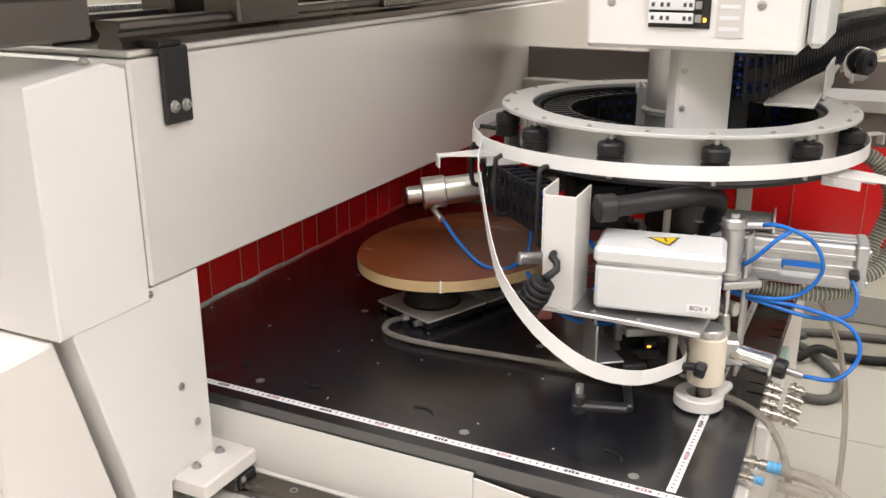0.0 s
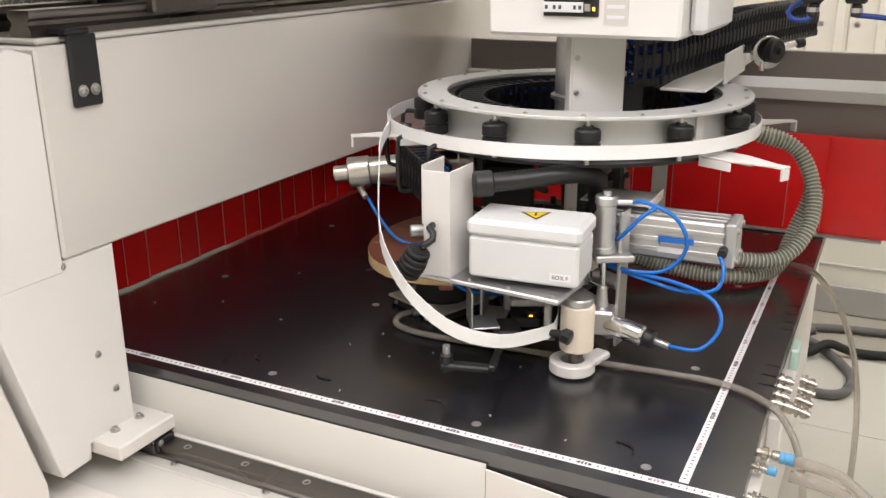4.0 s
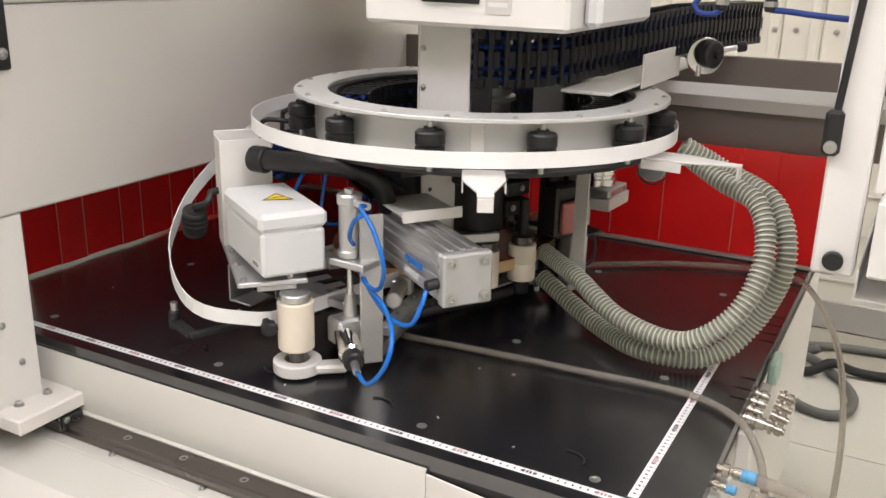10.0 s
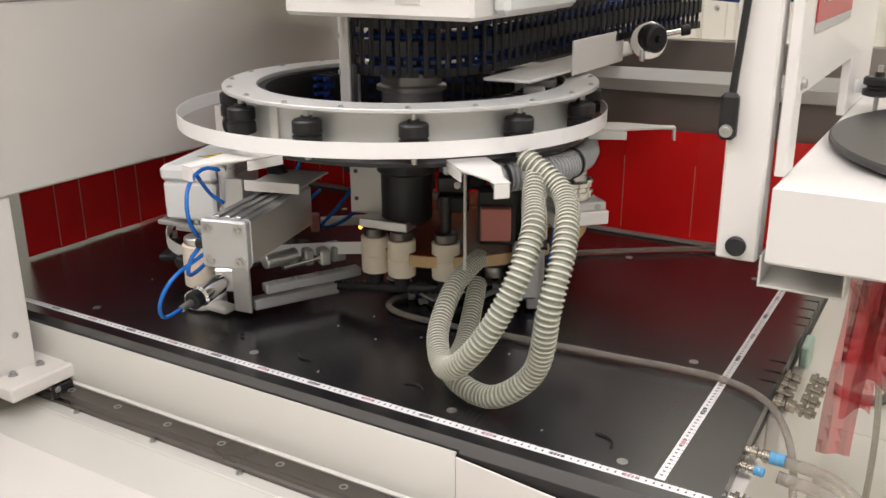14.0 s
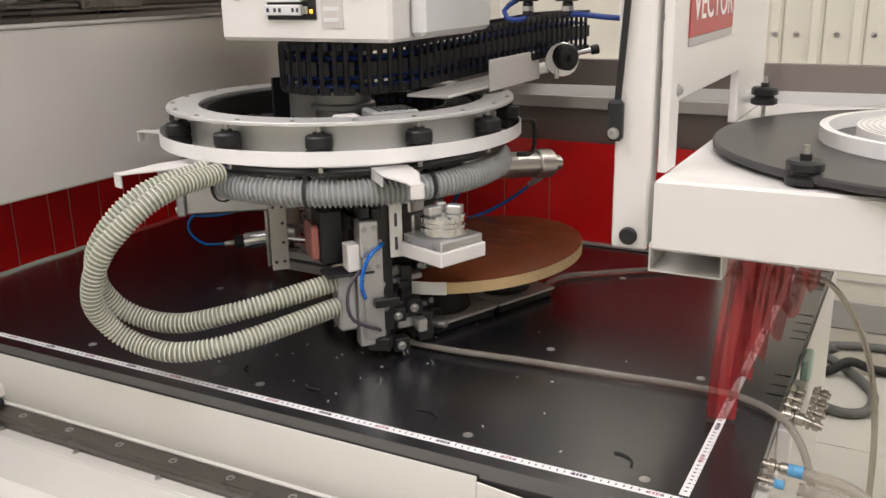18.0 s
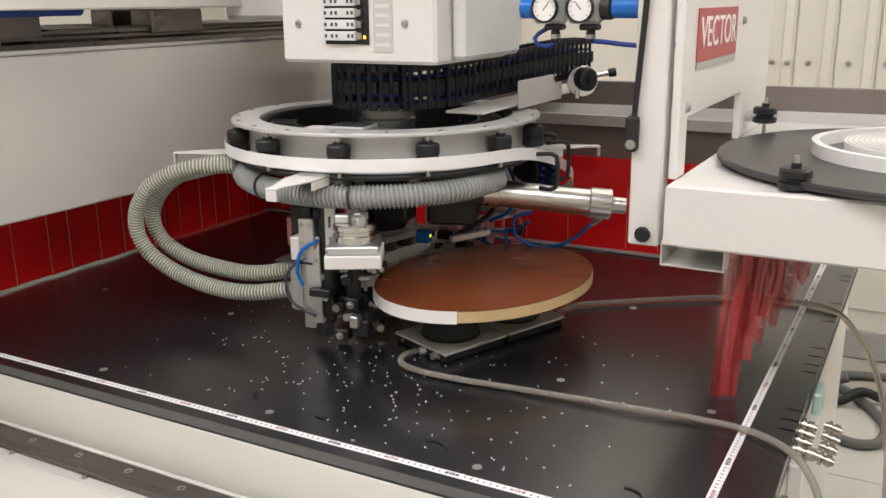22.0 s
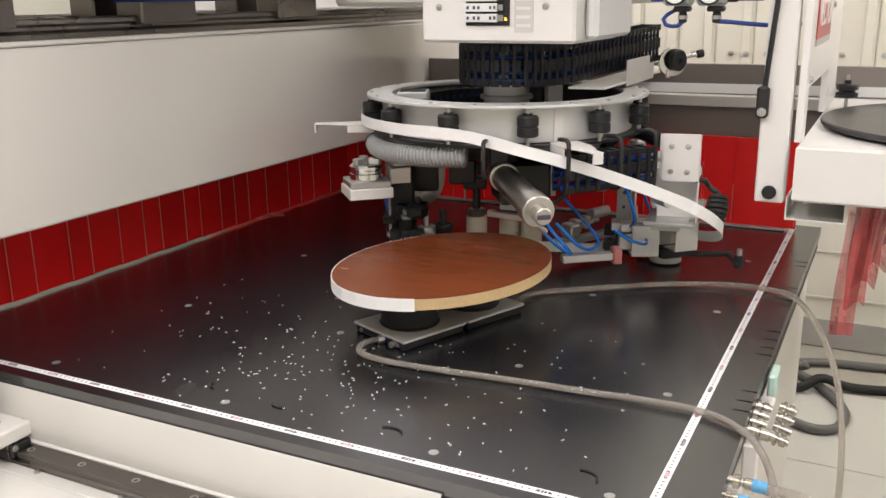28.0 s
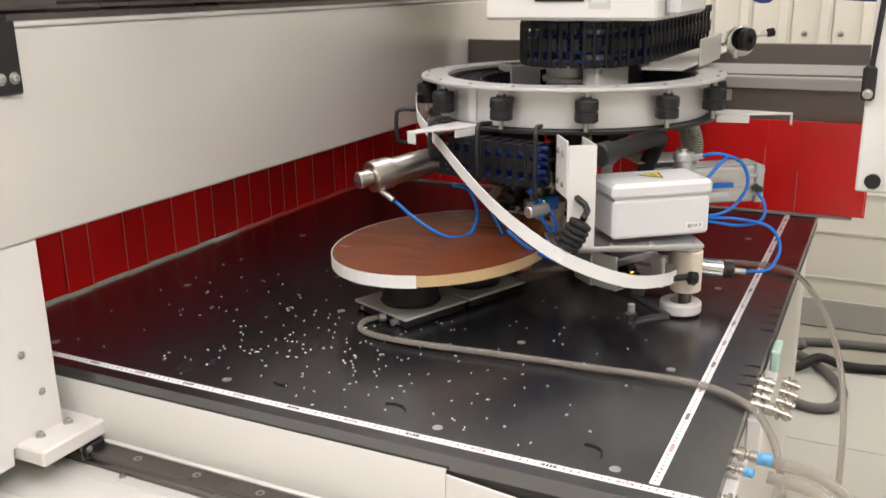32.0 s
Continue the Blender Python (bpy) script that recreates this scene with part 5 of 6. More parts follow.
part("gun_block", block((0.055, -0.345, 0.052), (0.094, -0.300, 0.095), 0.004), M_ALU, ring)
part("gun_end", rod((0.144, -0.3545, 0.0622), (0.163, -0.3625, 0.0593), 0.016, seg=16, bev=0.003), M_BLACK, gun)
part("gun_fitting", rod((0.162, -0.362, 0.0595), (0.185, -0.372, 0.056), 0.006, seg=12), M_BOLT, gun)
for pts in ([(0.185, -0.372, 0.056), (0.232, -0.384, 0.060), (0.262, -0.375, 0.098), (0.248, -0.355, 0.135), (0.190, -0.330, 0.151), (0.12, -0.312, 0.158), (0.06, -0.285, 0.166)],
            [(0.112, -0.308, 0.277), (0.135, -0.332, 0.284), (0.182, -0.342, 0.264), (0.202, -0.338, 0.216), (0.172, -0.326, 0.170), (0.115, -0.312, 0.160), (0.06, -0.29, 0.170)],
            [(0.090, -0.316, 0.214), (0.104, -0.332, 0.232), (0.128, -0.340, 0.262), (0.150, -0.338, 0.278)],
            [(0.256, -0.301, 0.195), (0.264, -0.318, 0.172), (0.252, -0.328, 0.142), (0.20, -0.326, 0.136), (0.13, -0.312, 0.150), (0.07, -0.29, 0.162)]):
    part("air_tube", tube(pts, 0.0034, 8), M_BLUE, ring, "bright blue air tube")
# big square air cylinder
e, d = Vector((0.283, -0.255, 0.205)), Vector((0.977, -0.215, 0)).normalized()
mf = Matrix.Translation(e) @ d.to_track_quat("X", "Z").to_matrix().to_4x4()
bm = bmesh.new()
box(bm, (-0.235, -0.036, -0.036), (-0.012, 0.036, 0.036), 0.004, mf)
g = part("square_cylinder", bm, M_ALU, ring, "square aluminium air cylinder")
for k in (-0.018, 0.0, 0.018):
    part("profile_rib", block((-0.235, k - 0.004, 0.0362), (-0.012, k + 0.004, 0.040), 0.001, mf), M_ALU, g)
    part("profile_rib", block((-0.235, -0.040, k - 0.004), (-0.012, -0.0362, k + 0.004), 0.001, mf), M_ALU, g)

part("end_cap", block((-0.0115, -0.038, -0.038), (0.006, 0.038, 0.038), 0.003, mf), M_ALUP, g)
for sy in (-1, 1):
    for sz in (-1, 1):
        bm = bmesh.new()
        bolt_bm(bm, mf @ Vector((0.006, sy * 0.0255, sz * 0.0255)), d, 0.006, 0.004)
        part("bolt", bm, M_BOLT, g)
part("maker_mark", block((-0.12, -0.0408, -0.004), (-0.06, -0.0404, 0.006), 0, mf), M_BLUE, g, "blue maker's mark")
part("type_plate", block((-0.12, -0.0408, -0.022), (-0.07, -0.0404, -0.012), 0, mf), M_GREYP, g)
part("port", rod(mf @ Vector((-0.012, -0.037, -0.006)), mf @ Vector((-0.012, -0.056, -0.008)), 0.008, seg=14, bev=0.001), M_BLACK, g)
part("throttle", rod((0.155, -0.235, 0.198), (0.168, -0.262, 0.200), 0.010, seg=14, bev=0.001), M_BLUE, g, "blue throttle valve")
ms = pose(0.149, -0.214, 0, 0, 0, -12)
part("shield", block((-0.12, -0.047, 0.2565), (0.0, 0.047, 0.2595), 0.0008, ms), M_WHITE, ring, "white cover sheet")
part("shield_lip", block((0.0004, -0.049, 0.2505), (0.004, 0.049, 0.268), 0.0006, ms), M_WHITE, ring)
# round air cylinder
tip, inn = Vector((-0.492, -0.057, 0.236)), Vector((-0.235, 0.012, 0.262))
dr = (tip - inn).normalized()
bm = bmesh.new()
cyl(bm, inn, tip - dr * 0.075, 0.027, seg=32)
cyl(bm, tip - dr * 0.0748, tip - dr * 0.030, 0.031, seg=32, bev=0.002)
cyl(bm, inn - dr * 0.02, inn + dr * 0.012, 0.031, seg=32, bev=0.002)
cyl(bm, tip - dr * 0.0298, tip, 0.0165, seg=24, bev=0.002)
g = part("round_cylinder", bm, M_BRIGHT, ring, "round bright air cylinder")
part("end_slot", block((-0.002, -0.012, -0.004), (0.002, 0.012, 0.004), 0, Matrix.Translation(tip) @ dr.to_track_quat("X", "Z").to_matrix().to_4x4()), M_INK, g)
part("fitting", rod(tip - dr * 0.05 + Vector((0, 0, -0.03)), tip - dr * 0.05 + Vector((0.02, -0.02, -0.048)), 0.006, seg=12), M_ALU, g)
part("clevis", block((-0.03, -0.02, -0.025), (0.03, 0.02, 0.06), 0.004, Matrix.Translation(inn - dr * 0.03)), M_BLACK, g)
mbn = Matrix.Translation((-0.140, 0.012, 0.236)) @ dr.to_track_quat("X", "Z").to_matrix().to_4x4()
part("brass_block", block((-0.026, -0.011, -0.011), (0.026, 0.011, 0.011), 0.002, mbn), mat("brass", (0.55, 0.4, 0.12), 0.3, 0.9), g, "brass fork end")
part("piston_rod", rod((-0.166, 0.012, 0.240), inn, 0.007, seg=14), M_CHROME, g)
for pts in ([(-0.42, -0.06, 0.19), (-0.385, -0.09, 0.155), (-0.34, -0.12, 0.125), (-0.29, -0.12, 0.12), (-0.255, -0.09, 0.15), (-0.26, -0.06, 0.195), (-0.30, -0.06, 0.21)],
            [(-0.25, -0.22, 0.15), (-0.22, -0.26, 0.12), (-0.17, -0.30, 0.10), (-0.10, -0.31, 0.10)],
            [(-0.23, -0.10, 0.16), (-0.21, -0.16, 0.10), (-0.15, -0.20, 0.10), (-0.12, -0.16, 0.15), (-0.16, -0.12, 0.20)],
            [(-0.20, -0.22, 0.28), (-0.21, -0.25, 0.22), (-0.19, -0.27, 0.16), (-0.14, -0.27, 0.13)]):
    part("air_tube", tube(pts, 0.0037, 8), M_BLUE, ring, "bright blue air tube")
# side mechanisms under the box
part("valve_rail", block((-0.16, -0.30, 0.085), (-0.04, -0.26, 0.10), 0.002, pose(0, 0, 0, 0, 0, 14)), M_ALU, ring)
part("bracket", block((-0.135, -0.335, 0.062), (-0.130, -0.275, 0.13), 0.001), M_ALU, ring, "bright angle bracket")
part("bracket", block((-0.135, -0.335, 0.060), (-0.09, -0.275, 0.064), 0.001), M_ALU, ring)
for k in range(4):
    part("valve", block((-0.10 + k * 0.022, -0.30, 0.065), (-0.082 + k * 0.022, -0.25, 0.10), 0.003), M_BLACK if k % 2 else M_ALU, ring)
part("sensor", block((-0.055, -0.335, 0.055), (-0.035, -0.30, 0.085), 0.002), M_BLACK, ring)
part("sensor_light", block((-0.049, -0.3365, 0.07), (-0.043, -0.335, 0.076), 0.001), M_LED, ring, "glowing amber light")
part("ejector", rod((-0.215, -0.31, 0.21), (-0.26, -0.325, 0.21), 0.011, seg=16, bev=0.002), M_ALU, ring)
wd = Vector((0.45, -0.15, 0.88)).normalized()
wc = Vector((-0.227, -0.432, 0.192))
bw = bmesh.new()
for k in range(-2, 3):
    cyl(bw, wc + wd * (0.0105 * k - 0.0045), wc + wd * (0.0105 * k + 0.0045), 0.0225 - 0.0012 * abs(k), seg=20, bev=0.002)
cyl(bw, wc - wd * 0.027, wc + wd * 0.027, 0.0125, seg=16)
bl = part("guide_wheel", bw, M_RUBBER, ring, "black ribbed rubber guide wheel")
part("wheel_arm", tube([wc + wd * 0.031, wc + wd * 0.045 + Vector((0.012, 0.02, 0)), Vector((-0.205, -0.41, 0.245)), Vector((-0.20, -0.39, 0.245))], 0.006, 8), M_BLACK, bl)
part("wheel_pin", rod(wc - Vector((0.03, -0.008, 0.006)), wc - Vector((0.018, -0.005, 0.004)), 0.005, seg=10), M_BLACK, bl)
ub = part("folded_bracket", block((-0.003, -0.028, 0.075), (0.0, 0.028, 0.138), 0.0008, pose(-0.140, -0.392, 0, 0, 0, 20)), M_ALU, ring, "bright folded bracket")
part("bracket_foot", block((0.0004, -0.028, 0.075), (0.045, 0.028, 0.078), 0.0008, pose(-0.140, -0.392, 0, 0, 0, 20)), M_ALU, ub)
part("slide_block", block((-0.02, -0.03, 0.046), (0.02, 0.03, 0.07), 0.003, pose(-0.081, -0.37, 0, 0, 0, 20)), M_BLACK, ring, "black slide block")
part("sensor_post", rod((-0.156, -0.505, 0.040), (-0.156, -0.505, 0.070), 0.010, seg=14, bev=0.002), M_BLACK, ring)
part("sensor_nut", rod((-0.156, -0.505, 0.070), (-0.156, -0.505, 0.084), 0.006, seg=8), M_BOLT, ring)
part("sensor_arm", block((-0.165, -0.515, 0.046), (-0.085, -0.495, 0.056), 0.003, None), M_BLACK, ring)
part("arm_link", block((-0.09, -0.51, 0.046), (-0.078, -0.38, 0.058), 0.003), M_BLACK, ring)
# trimming unit column opposite the box
tx, ty = 0.056, 0.262
trim = part("trim_column", block((tx - 0.020, ty - 0.012, 0.030), (tx + 0.012, ty + 0.012, 0.189), 0.002, None), M_ALU, ring, "aluminium trimming column")
part("trim_slide", block((tx - 0.05, ty - 0.045, 0.05), (tx - 0.018, ty + 0.01, 0.28), 0.004), M_BLACK, trim)
part("trim_motor", block((tx + 0.018, ty - 0.100, 0.165), (tx + 0.058, ty - 0.035, 0.262), 0.005), M_BLACK, trim, "black trimming motor")
pk = part("motor_face", block((tx + 0.0585, ty - 0.095, 0.175), (tx + 0.072, ty - 0.043, 0.235), 0.003), M_REDBLK, trim, "pinkish bare metal block")
sp = part("slot_plate", block((tx - 0.066, ty + 0.014, 0.182), (tx - 0.044, ty + 0.018, 0.3295), 0.0008), M_WHITE, trim, "white slotted plate")
for z in (0.195, 0.235, 0.275):
    part("slot", block((tx - 0.057, ty + 0.0182, z), (tx - 0.052, ty + 0.0186, z + 0.022), 0), M_INK, sp)
part("top_block", block((tx - 0.03, ty - 0.06, 0.285), (tx + 0.05, ty - 0.005, 0.3295), 0.004), M_ALUP, trim)
ab = part("screw_block", block((tx - 0.022, ty - 0.010, 0.190), (tx + 0.009, ty + 0.024, 0.250), 0.002), M_ALU, trim, "aluminium block with four screws")
for u in (-0.015, 0.002):
    for z in (0.203, 0.238):
        bm = bmesh.new()
        bolt_bm(bm, (tx + u, ty + 0.0242, z), (0, 1, 0), 0.0036, 0.002)
        part("bolt", bm, M_BOLT, ab)
part("white_bracket", block((tx + 0.0095, ty - 0.012, 0.167), (tx + 0.030, ty + 0.020, 0.212), 0.002), M_WHITE, trim, "white folded bracket")
part("clamp_block", block((tx - 0.012, ty - 0.02, 0.252), (tx + 0.004, ty + 0.014, 0.272), 0.002), M_BLACK, trim)
part("clamp_block", block((tx - 0.032, ty - 0.02, 0.248), (tx - 0.016, ty + 0.012, 0.268), 0.002), M_BLACK, trim)
dp = part("drilled_plate", block((0.143, 0.098, 0.130), (0.173, 0.102, 0.3295), 0.0008), M_STRIP, ring, "pale grey drilled plate")
for u, z in ((0.151, 0.245), (0.166, 0.245), (0.151, 0.215), (0.151, 0.18), (0.151, 0.145), (0.166, 0.145)):
    part("hole", rod((u, 0.1022, z), (u, 0.1028, z), 0.003, seg=10), M_INK, dp)
part("hose_port", block((tx + 0.0125, ty - 0.040, 0.060), (tx + 0.044, ty + 0.006, 0.160), 0.005), M_ALUP, trim, "grey extraction port")
fr = part("front_rail", block((tx - 0.030, ty + 0.0125, 0.045), (tx + 0.004, ty + 0.018, 0.215), 0.001), M_ALU, trim, "bright front rail")
for u in (-0.022, -0.005):
    for z in (0.17, 0.20):
        bm = bmesh.new()
        bolt_bm(bm, (tx + u, ty + 0.0182, z), (0, 1, 0), 0.0034, 0.003)
        part("bolt", bm, M_BOLT, trim)
part("deck", block((tx - 0.015, ty - 0.03, 0.160), (tx + 0.065, ty + 0.02, 0.1645), 0.001), M_BLACK, trim)
part("air_tube", tube([(tx + 0.01, ty + 0.022, 0.17), (tx + 0.035, ty + 0.03, 0.14), (tx + 0.03, ty + 0.03, 0.09), (tx - 0.02, ty + 0.024, 0.06)], 0.003, 8), M_INK, trim, "black thin tube")
part("air_tube", tube([(tx - 0.03, ty + 0.022, 0.21), (tx + 0.0, ty + 0.032, 0.19), (tx + 0.012, ty + 0.03, 0.15), (tx + 0.005, ty + 0.024, 0.12)], 0.0035, 8), M_BLUE, trim, "bright blue air tube")
rng = random.Random(11)
for k in range(26):
    x, y, z = rng.uniform(-0.07, 0.035), rng.uniform(0.195, 0.28), rng.uniform(0.03, 0.15)
    bm = bmesh.new()
    if k % 3 == 0:
        cyl(bm, (x, y, z), (x + rng.uniform(-0.03, 0.03), y + rng.choice((-0.025, 0.025)), z), rng.uniform(0.005, 0.011), seg=14, bev=0.001)
        part("set_screw", bm, M_BLACK if k % 2 else M_BOLT, trim, "adjusting knob")
    else:
        a, b, c = rng.uniform(0.008, 0.028), rng.uniform(0.008, 0.02), rng.uniform(0.006, 0.018)
        box(bm, (-a, -b, -c), (a, b, c), 0.002, pose(x, y, z, 0, 0, rng.choice((0, 20, -20, 60))))
        part("trim_block", bm, M_BLACK if k % 4 else M_ALU, trim, "trimming unit block")
for k, (x, y) in enumerate(((0.012, 0.19), (-0.012, 0.235), (0.03, 0.15))):
    bm = bmesh.new()
    lathe(bm, [(0, 0.075), (0.022, 0.075), (0.024, 0.078), (0.024, 0.092), (0.022, 0.095), (0.008, 0.095), (0.008, 0.13), (0, 0.13)], seg=24, m=pose(x, y, 0))
    part("copy_wheel", bm, M_BLACK if k else M_ALU, trim, "copying wheel")
for z, low in ((0.1245, False), (0.055, True)):
    dz = -0.03 if low else 0.0
    shoe = bmesh.new()
    box(shoe, (-0.030, -0.011, z), (0.030, 0.011, z + 0.010), 0.003, pose(-0.028, 0.235, 0, 0, 0, 12))
    part("trim_shoe", shoe, M_ALU, trim, "bright pressure shoe")
    part("tool_carrier", block((-0.026, -0.012, z + 0.0105), (0.020, 0.010, z + 0.023), 0.002, pose(-0.010, 0.226, 0, 0, 0, 10)), M_ALUP, trim)
    head_m = pose(-0.062, 0.218, z + 0.012, 0, 0, 15)
    hb = part("cutter_head", block((-0.020, -0.016, 0), (0.016, 0.014, 0.020), 0.003, head_m), M_BLACK, trim, "black cutter head")
    for u in (-0.012, 0.002, 0.011):
        bm = bmesh.new()
        bolt_bm(bm, head_m @ Vector((u, 0.0142, 0.006 + 0.4 * abs(u))), head_m.to_3x3() @ Vector((0, 1, 0)), 0.0034, 0.004)
        part("bolt", bm, M_BOLT, hb)
    bm = bmesh.new()
    lathe(bm, [(0, 0), (0.020, 0), (0.0215, 0.002), (0.0215, 0.008), (0.018, 0.011), (0.006, 0.012), (0.006, 0.026), (0, 0.026)], seg=24, m=pose(-0.035, 0.205, z + 0.024 + dz))
    part("copy_wheel", bm, M_BLACK, trim, "black copying wheel")
for x, z in ((0.028, 0.135), (0.022, 0.095), (0.030, 0.050), (-0.005, 0.020), (-0.030, 0.085), (0.0, 0.075)):
    bm = bmesh.new()
    bolt_bm(bm, (x, 0.272, z), (0, 1, 0), 0.0052, 0.006)
    part("set_screw", bm, M_BOLT, trim, "bright set screw")
    part("clamp_plate", block((x - 0.016, 0.246, z - 0.012), (x + 0.012, 0.2715, z + 0.012), 0.002), M_BLACK, trim)
# square gripper head
gx, gy = -0.066, 0.318
mg = pose(gx, gy, 0, 0, 0, 20)
grip = g = part("gripper_block", block((-0.050, -0.050, 0.186), (0.050, 0.050, 0.210), 0.002, mg), M_WHITE, ring, "white square gripper block")
part("gripper_plate", block((-0.046, -0.046, 0.2105), (0.046, 0.046, 0.225), 0.002, mg), M_ALU, g)
bm = bmesh.new()
lathe(bm, [(0, 0.2252), (0.036, 0.2252), (0.038, 0.227), (0.038, 0.239), (0.035, 0.241), (0.035, 0.247), (0.038, 0.249), (0.038, 0.256), (0.034, 0.259), (0, 0.259)], seg=36, m=pose(gx, gy, 0))
part("gripper_body", bm, M_CHROME, g, "bright round gripper body")
for k in range(3):
    m = pose(gx, gy, 0, 0, 0, 20 + 120 * k)
    part("jaw", block((0.008, -0.009, 0.2592), (0.034, 0.009, 0.274), 0.002, m), M_ALU, g, "aluminium jaw")
part("gripper_arm", block((-0.02, -0.10, 0.21), (0.02, -0.051, 0.25), 0.003, mg), M_ALU, ring)
part("gripper_post", block((-0.015, -0.09, 0.25), (0.02, -0.06, 0.3295), 0.003, mg), M_ALU, ring)
for k, u in ((0, -0.03), (1, 0.03)):
    bm = bmesh.new()
    bolt_bm(bm, mg @ Vector((0.0462, u, 0.217)), mg.to_3x3() @ Vector((1, 0, 0)), 0.004, 0.003)
    part("bolt", bm, M_BOLT, g)
# side plates and small parts towards the round cylinder
part("slide_bar", block((-0.012, -0.055, 0.080), (0.012, 0.055, 0.096), 0.002, pose(-0.235, -0.165, 0, 0, 0, 14)), M_ALU, ring, "bright slide bar")
part("slide_end", block((-0.014, -0.075, 0.070), (0.014, -0.056, 0.106), 0.003, pose(-0.235, -0.165, 0, 0, 0, 14)), M_REDBLK, ring)
part("link_bar", block((-0.05, -0.007, 0.158), (0.05, 0.007, 0.172), 0.002, pose(-0.18, 0.0, 0, 0, 0, 56)), M_ALU, ring, "bright link bar")
part("sensor_box", block((-0.078, -0.048, 0.132), (-0.048, -0.026, 0.160), 0.002), M_BLUE, ring, "blue sensor")
part("sensor_light", block((-0.079, -0.040, 0.145), (-0.0782, -0.034, 0.151), 0.0003), M_LEDG, ring, "glowing green light")
for k in range(10):
    bm = bmesh.new()
    x, y, z = rng.uniform(-0.16, 0.0), rng.uniform(-0.36, -0.22), rng.uniform(0.05, 0.13)
    box(bm, (-rng.uniform(0.008, 0.03), -0.012, -0.008), (0.02, 0.012, 0.01), 0.002, pose(x, y, z, 0, 0, rng.uniform(-40, 40)))
    part("slide_block", bm, M_BLACK if k % 3 else M_ALU, ring, "small slide block")
part("power_cable", tube([(-0.05, -0.12, 0.24), (-0.10, -0.17, 0.27), (-0.17, -0.17, 0.26), (-0.2, -0.10, 0.2), (-0.15, -0.03, 0.16)], 0.006, 8), M_BLACK, ring)
# extraction hoses: short ribbed pieces that follow the trimming unit
HOSES = (([(0.273, 0.207, 0.331), (0.355, 0.203, 0.3), (0.431, 0.2, 0.274), (0.469, 0.171, 0.201), (0.461, 0.127, 0.122), (0.403, 0.085, 0.068), (0.292, 0.066, 0.073), (0.173, 0.085, 0.105), (0.052, 0.122, 0.113)],
          [(0.281, 0.179, 0.338), (0.387, 0.205, 0.313), (0.451, 0.205, 0.251), (0.466, 0.180, 0.185), (0.446, 0.166, 0.135), (0.405, 0.178, 0.105), (0.345, 0.215, 0.099), (0.250, 0.252, 0.120), (0.100, 0.250, 0.144)],
          [(0.271, 0.161, 0.330), (0.355, 0.179, 0.314), (0.429, 0.185, 0.271), (0.468, 0.184, 0.212), (0.457, 0.179, 0.158), (0.400, 0.180, 0.122), (0.306, 0.193, 0.107), (0.200, 0.220, 0.112), (0.084, 0.219, 0.136)]),
         ([(0.287, 0.19, 0.345), (0.338, 0.243, 0.305), (0.432, 0.243, 0.271), (0.475, 0.223, 0.19), (0.446, 0.207, 0.087), (0.41, 0.149, 0.028), (0.332, 0.09, 0.024), (0.212, 0.104, 0.025), (0.055, 0.118, 0.065)],
          [(0.262, 0.195, 0.335), (0.365, 0.252, 0.318), (0.448, 0.258, 0.250), (0.476, 0.238, 0.172), (0.458, 0.222, 0.118), (0.420, 0.235, 0.085), (0.360, 0.272, 0.073), (0.265, 0.290, 0.083), (0.100, 0.260, 0.104)],
          [(0.255, 0.188, 0.325), (0.349, 0.226, 0.318), (0.429, 0.239, 0.277), (0.472, 0.234, 0.212), (0.464, 0.228, 0.152), (0.407, 0.228, 0.108), (0.314, 0.238, 0.083), (0.204, 0.249, 0.080), (0.080, 0.231, 0.098)]))
hose_pieces = []
PITCH = 0.0080
bm = bmesh.new()
lathe(bm, [(0.0136, -PITCH * 0.56), (0.0139, -PITCH * 0.25), (0.0162, -PITCH * 0.16), (0.0167, 0), (0.0162, PITCH * 0.16), (0.0139, PITCH * 0.25), (0.0136, PITCH * 0.56)], seg=18)
hose_me = mesh("hose_rib", bm, M_HOSE, (M_WIRE,))
for f in hose_me.polygons:
    r_mid = sum(math.hypot(*hose_me.vertices[v].co.xy) for v in f.vertices) / len(f.vertices)
    f.material_index = 1 if r_mid > 0.0153 else 0
for hose_ways in HOSES:
    ways = [np.array([tuple(p) for p in spline(w, 0.004)]) for w in hose_ways]
    runs = [np.r_[0, np.cumsum(np.linalg.norm(np.diff(w, axis=0), axis=1))] for w in ways]
    n = int(max(r[-1] for r in runs) / PITCH) + 1
    for k in range(n):
        poses = []
        for w, r in zip(ways, runs):
            at = r[-1] * (k + 0.5) / n
            p, a, b = [Vector([float(np.interp(at + e, r, w[:, c])) for c in range(3)]) for e in (0, -0.008, 0.008)]
            poses.append(Matrix.Translation(p) @ (b - a).to_track_quat("Z", "Y").to_matrix().to_4x4())
        ob = new("hose_rib", hose_me)
        ob.parent = ring
        if k == 0:
            ob["label"] = "cloudy green-grey ribbed extraction hose piece"
        hose_pieces.append((ob, poses))
pts = [at_az(0.30 - 0.0008 * max(a - 138, 0), a, 0.306 - 0.006 * math.sin(radians((a - 35) * 1.6))) for a in range(30, 165, 12)]
hose = part("extraction_hose", tube(pts, 0.0198, 16, 0.008), M_HOSE2, ring, "grey extraction hose")
part("wire_spiral", coil_bm(pts, 0.0212, 0.0080, 0.0022), M_HOSE3, hose, "pale grey raised spiral rib")
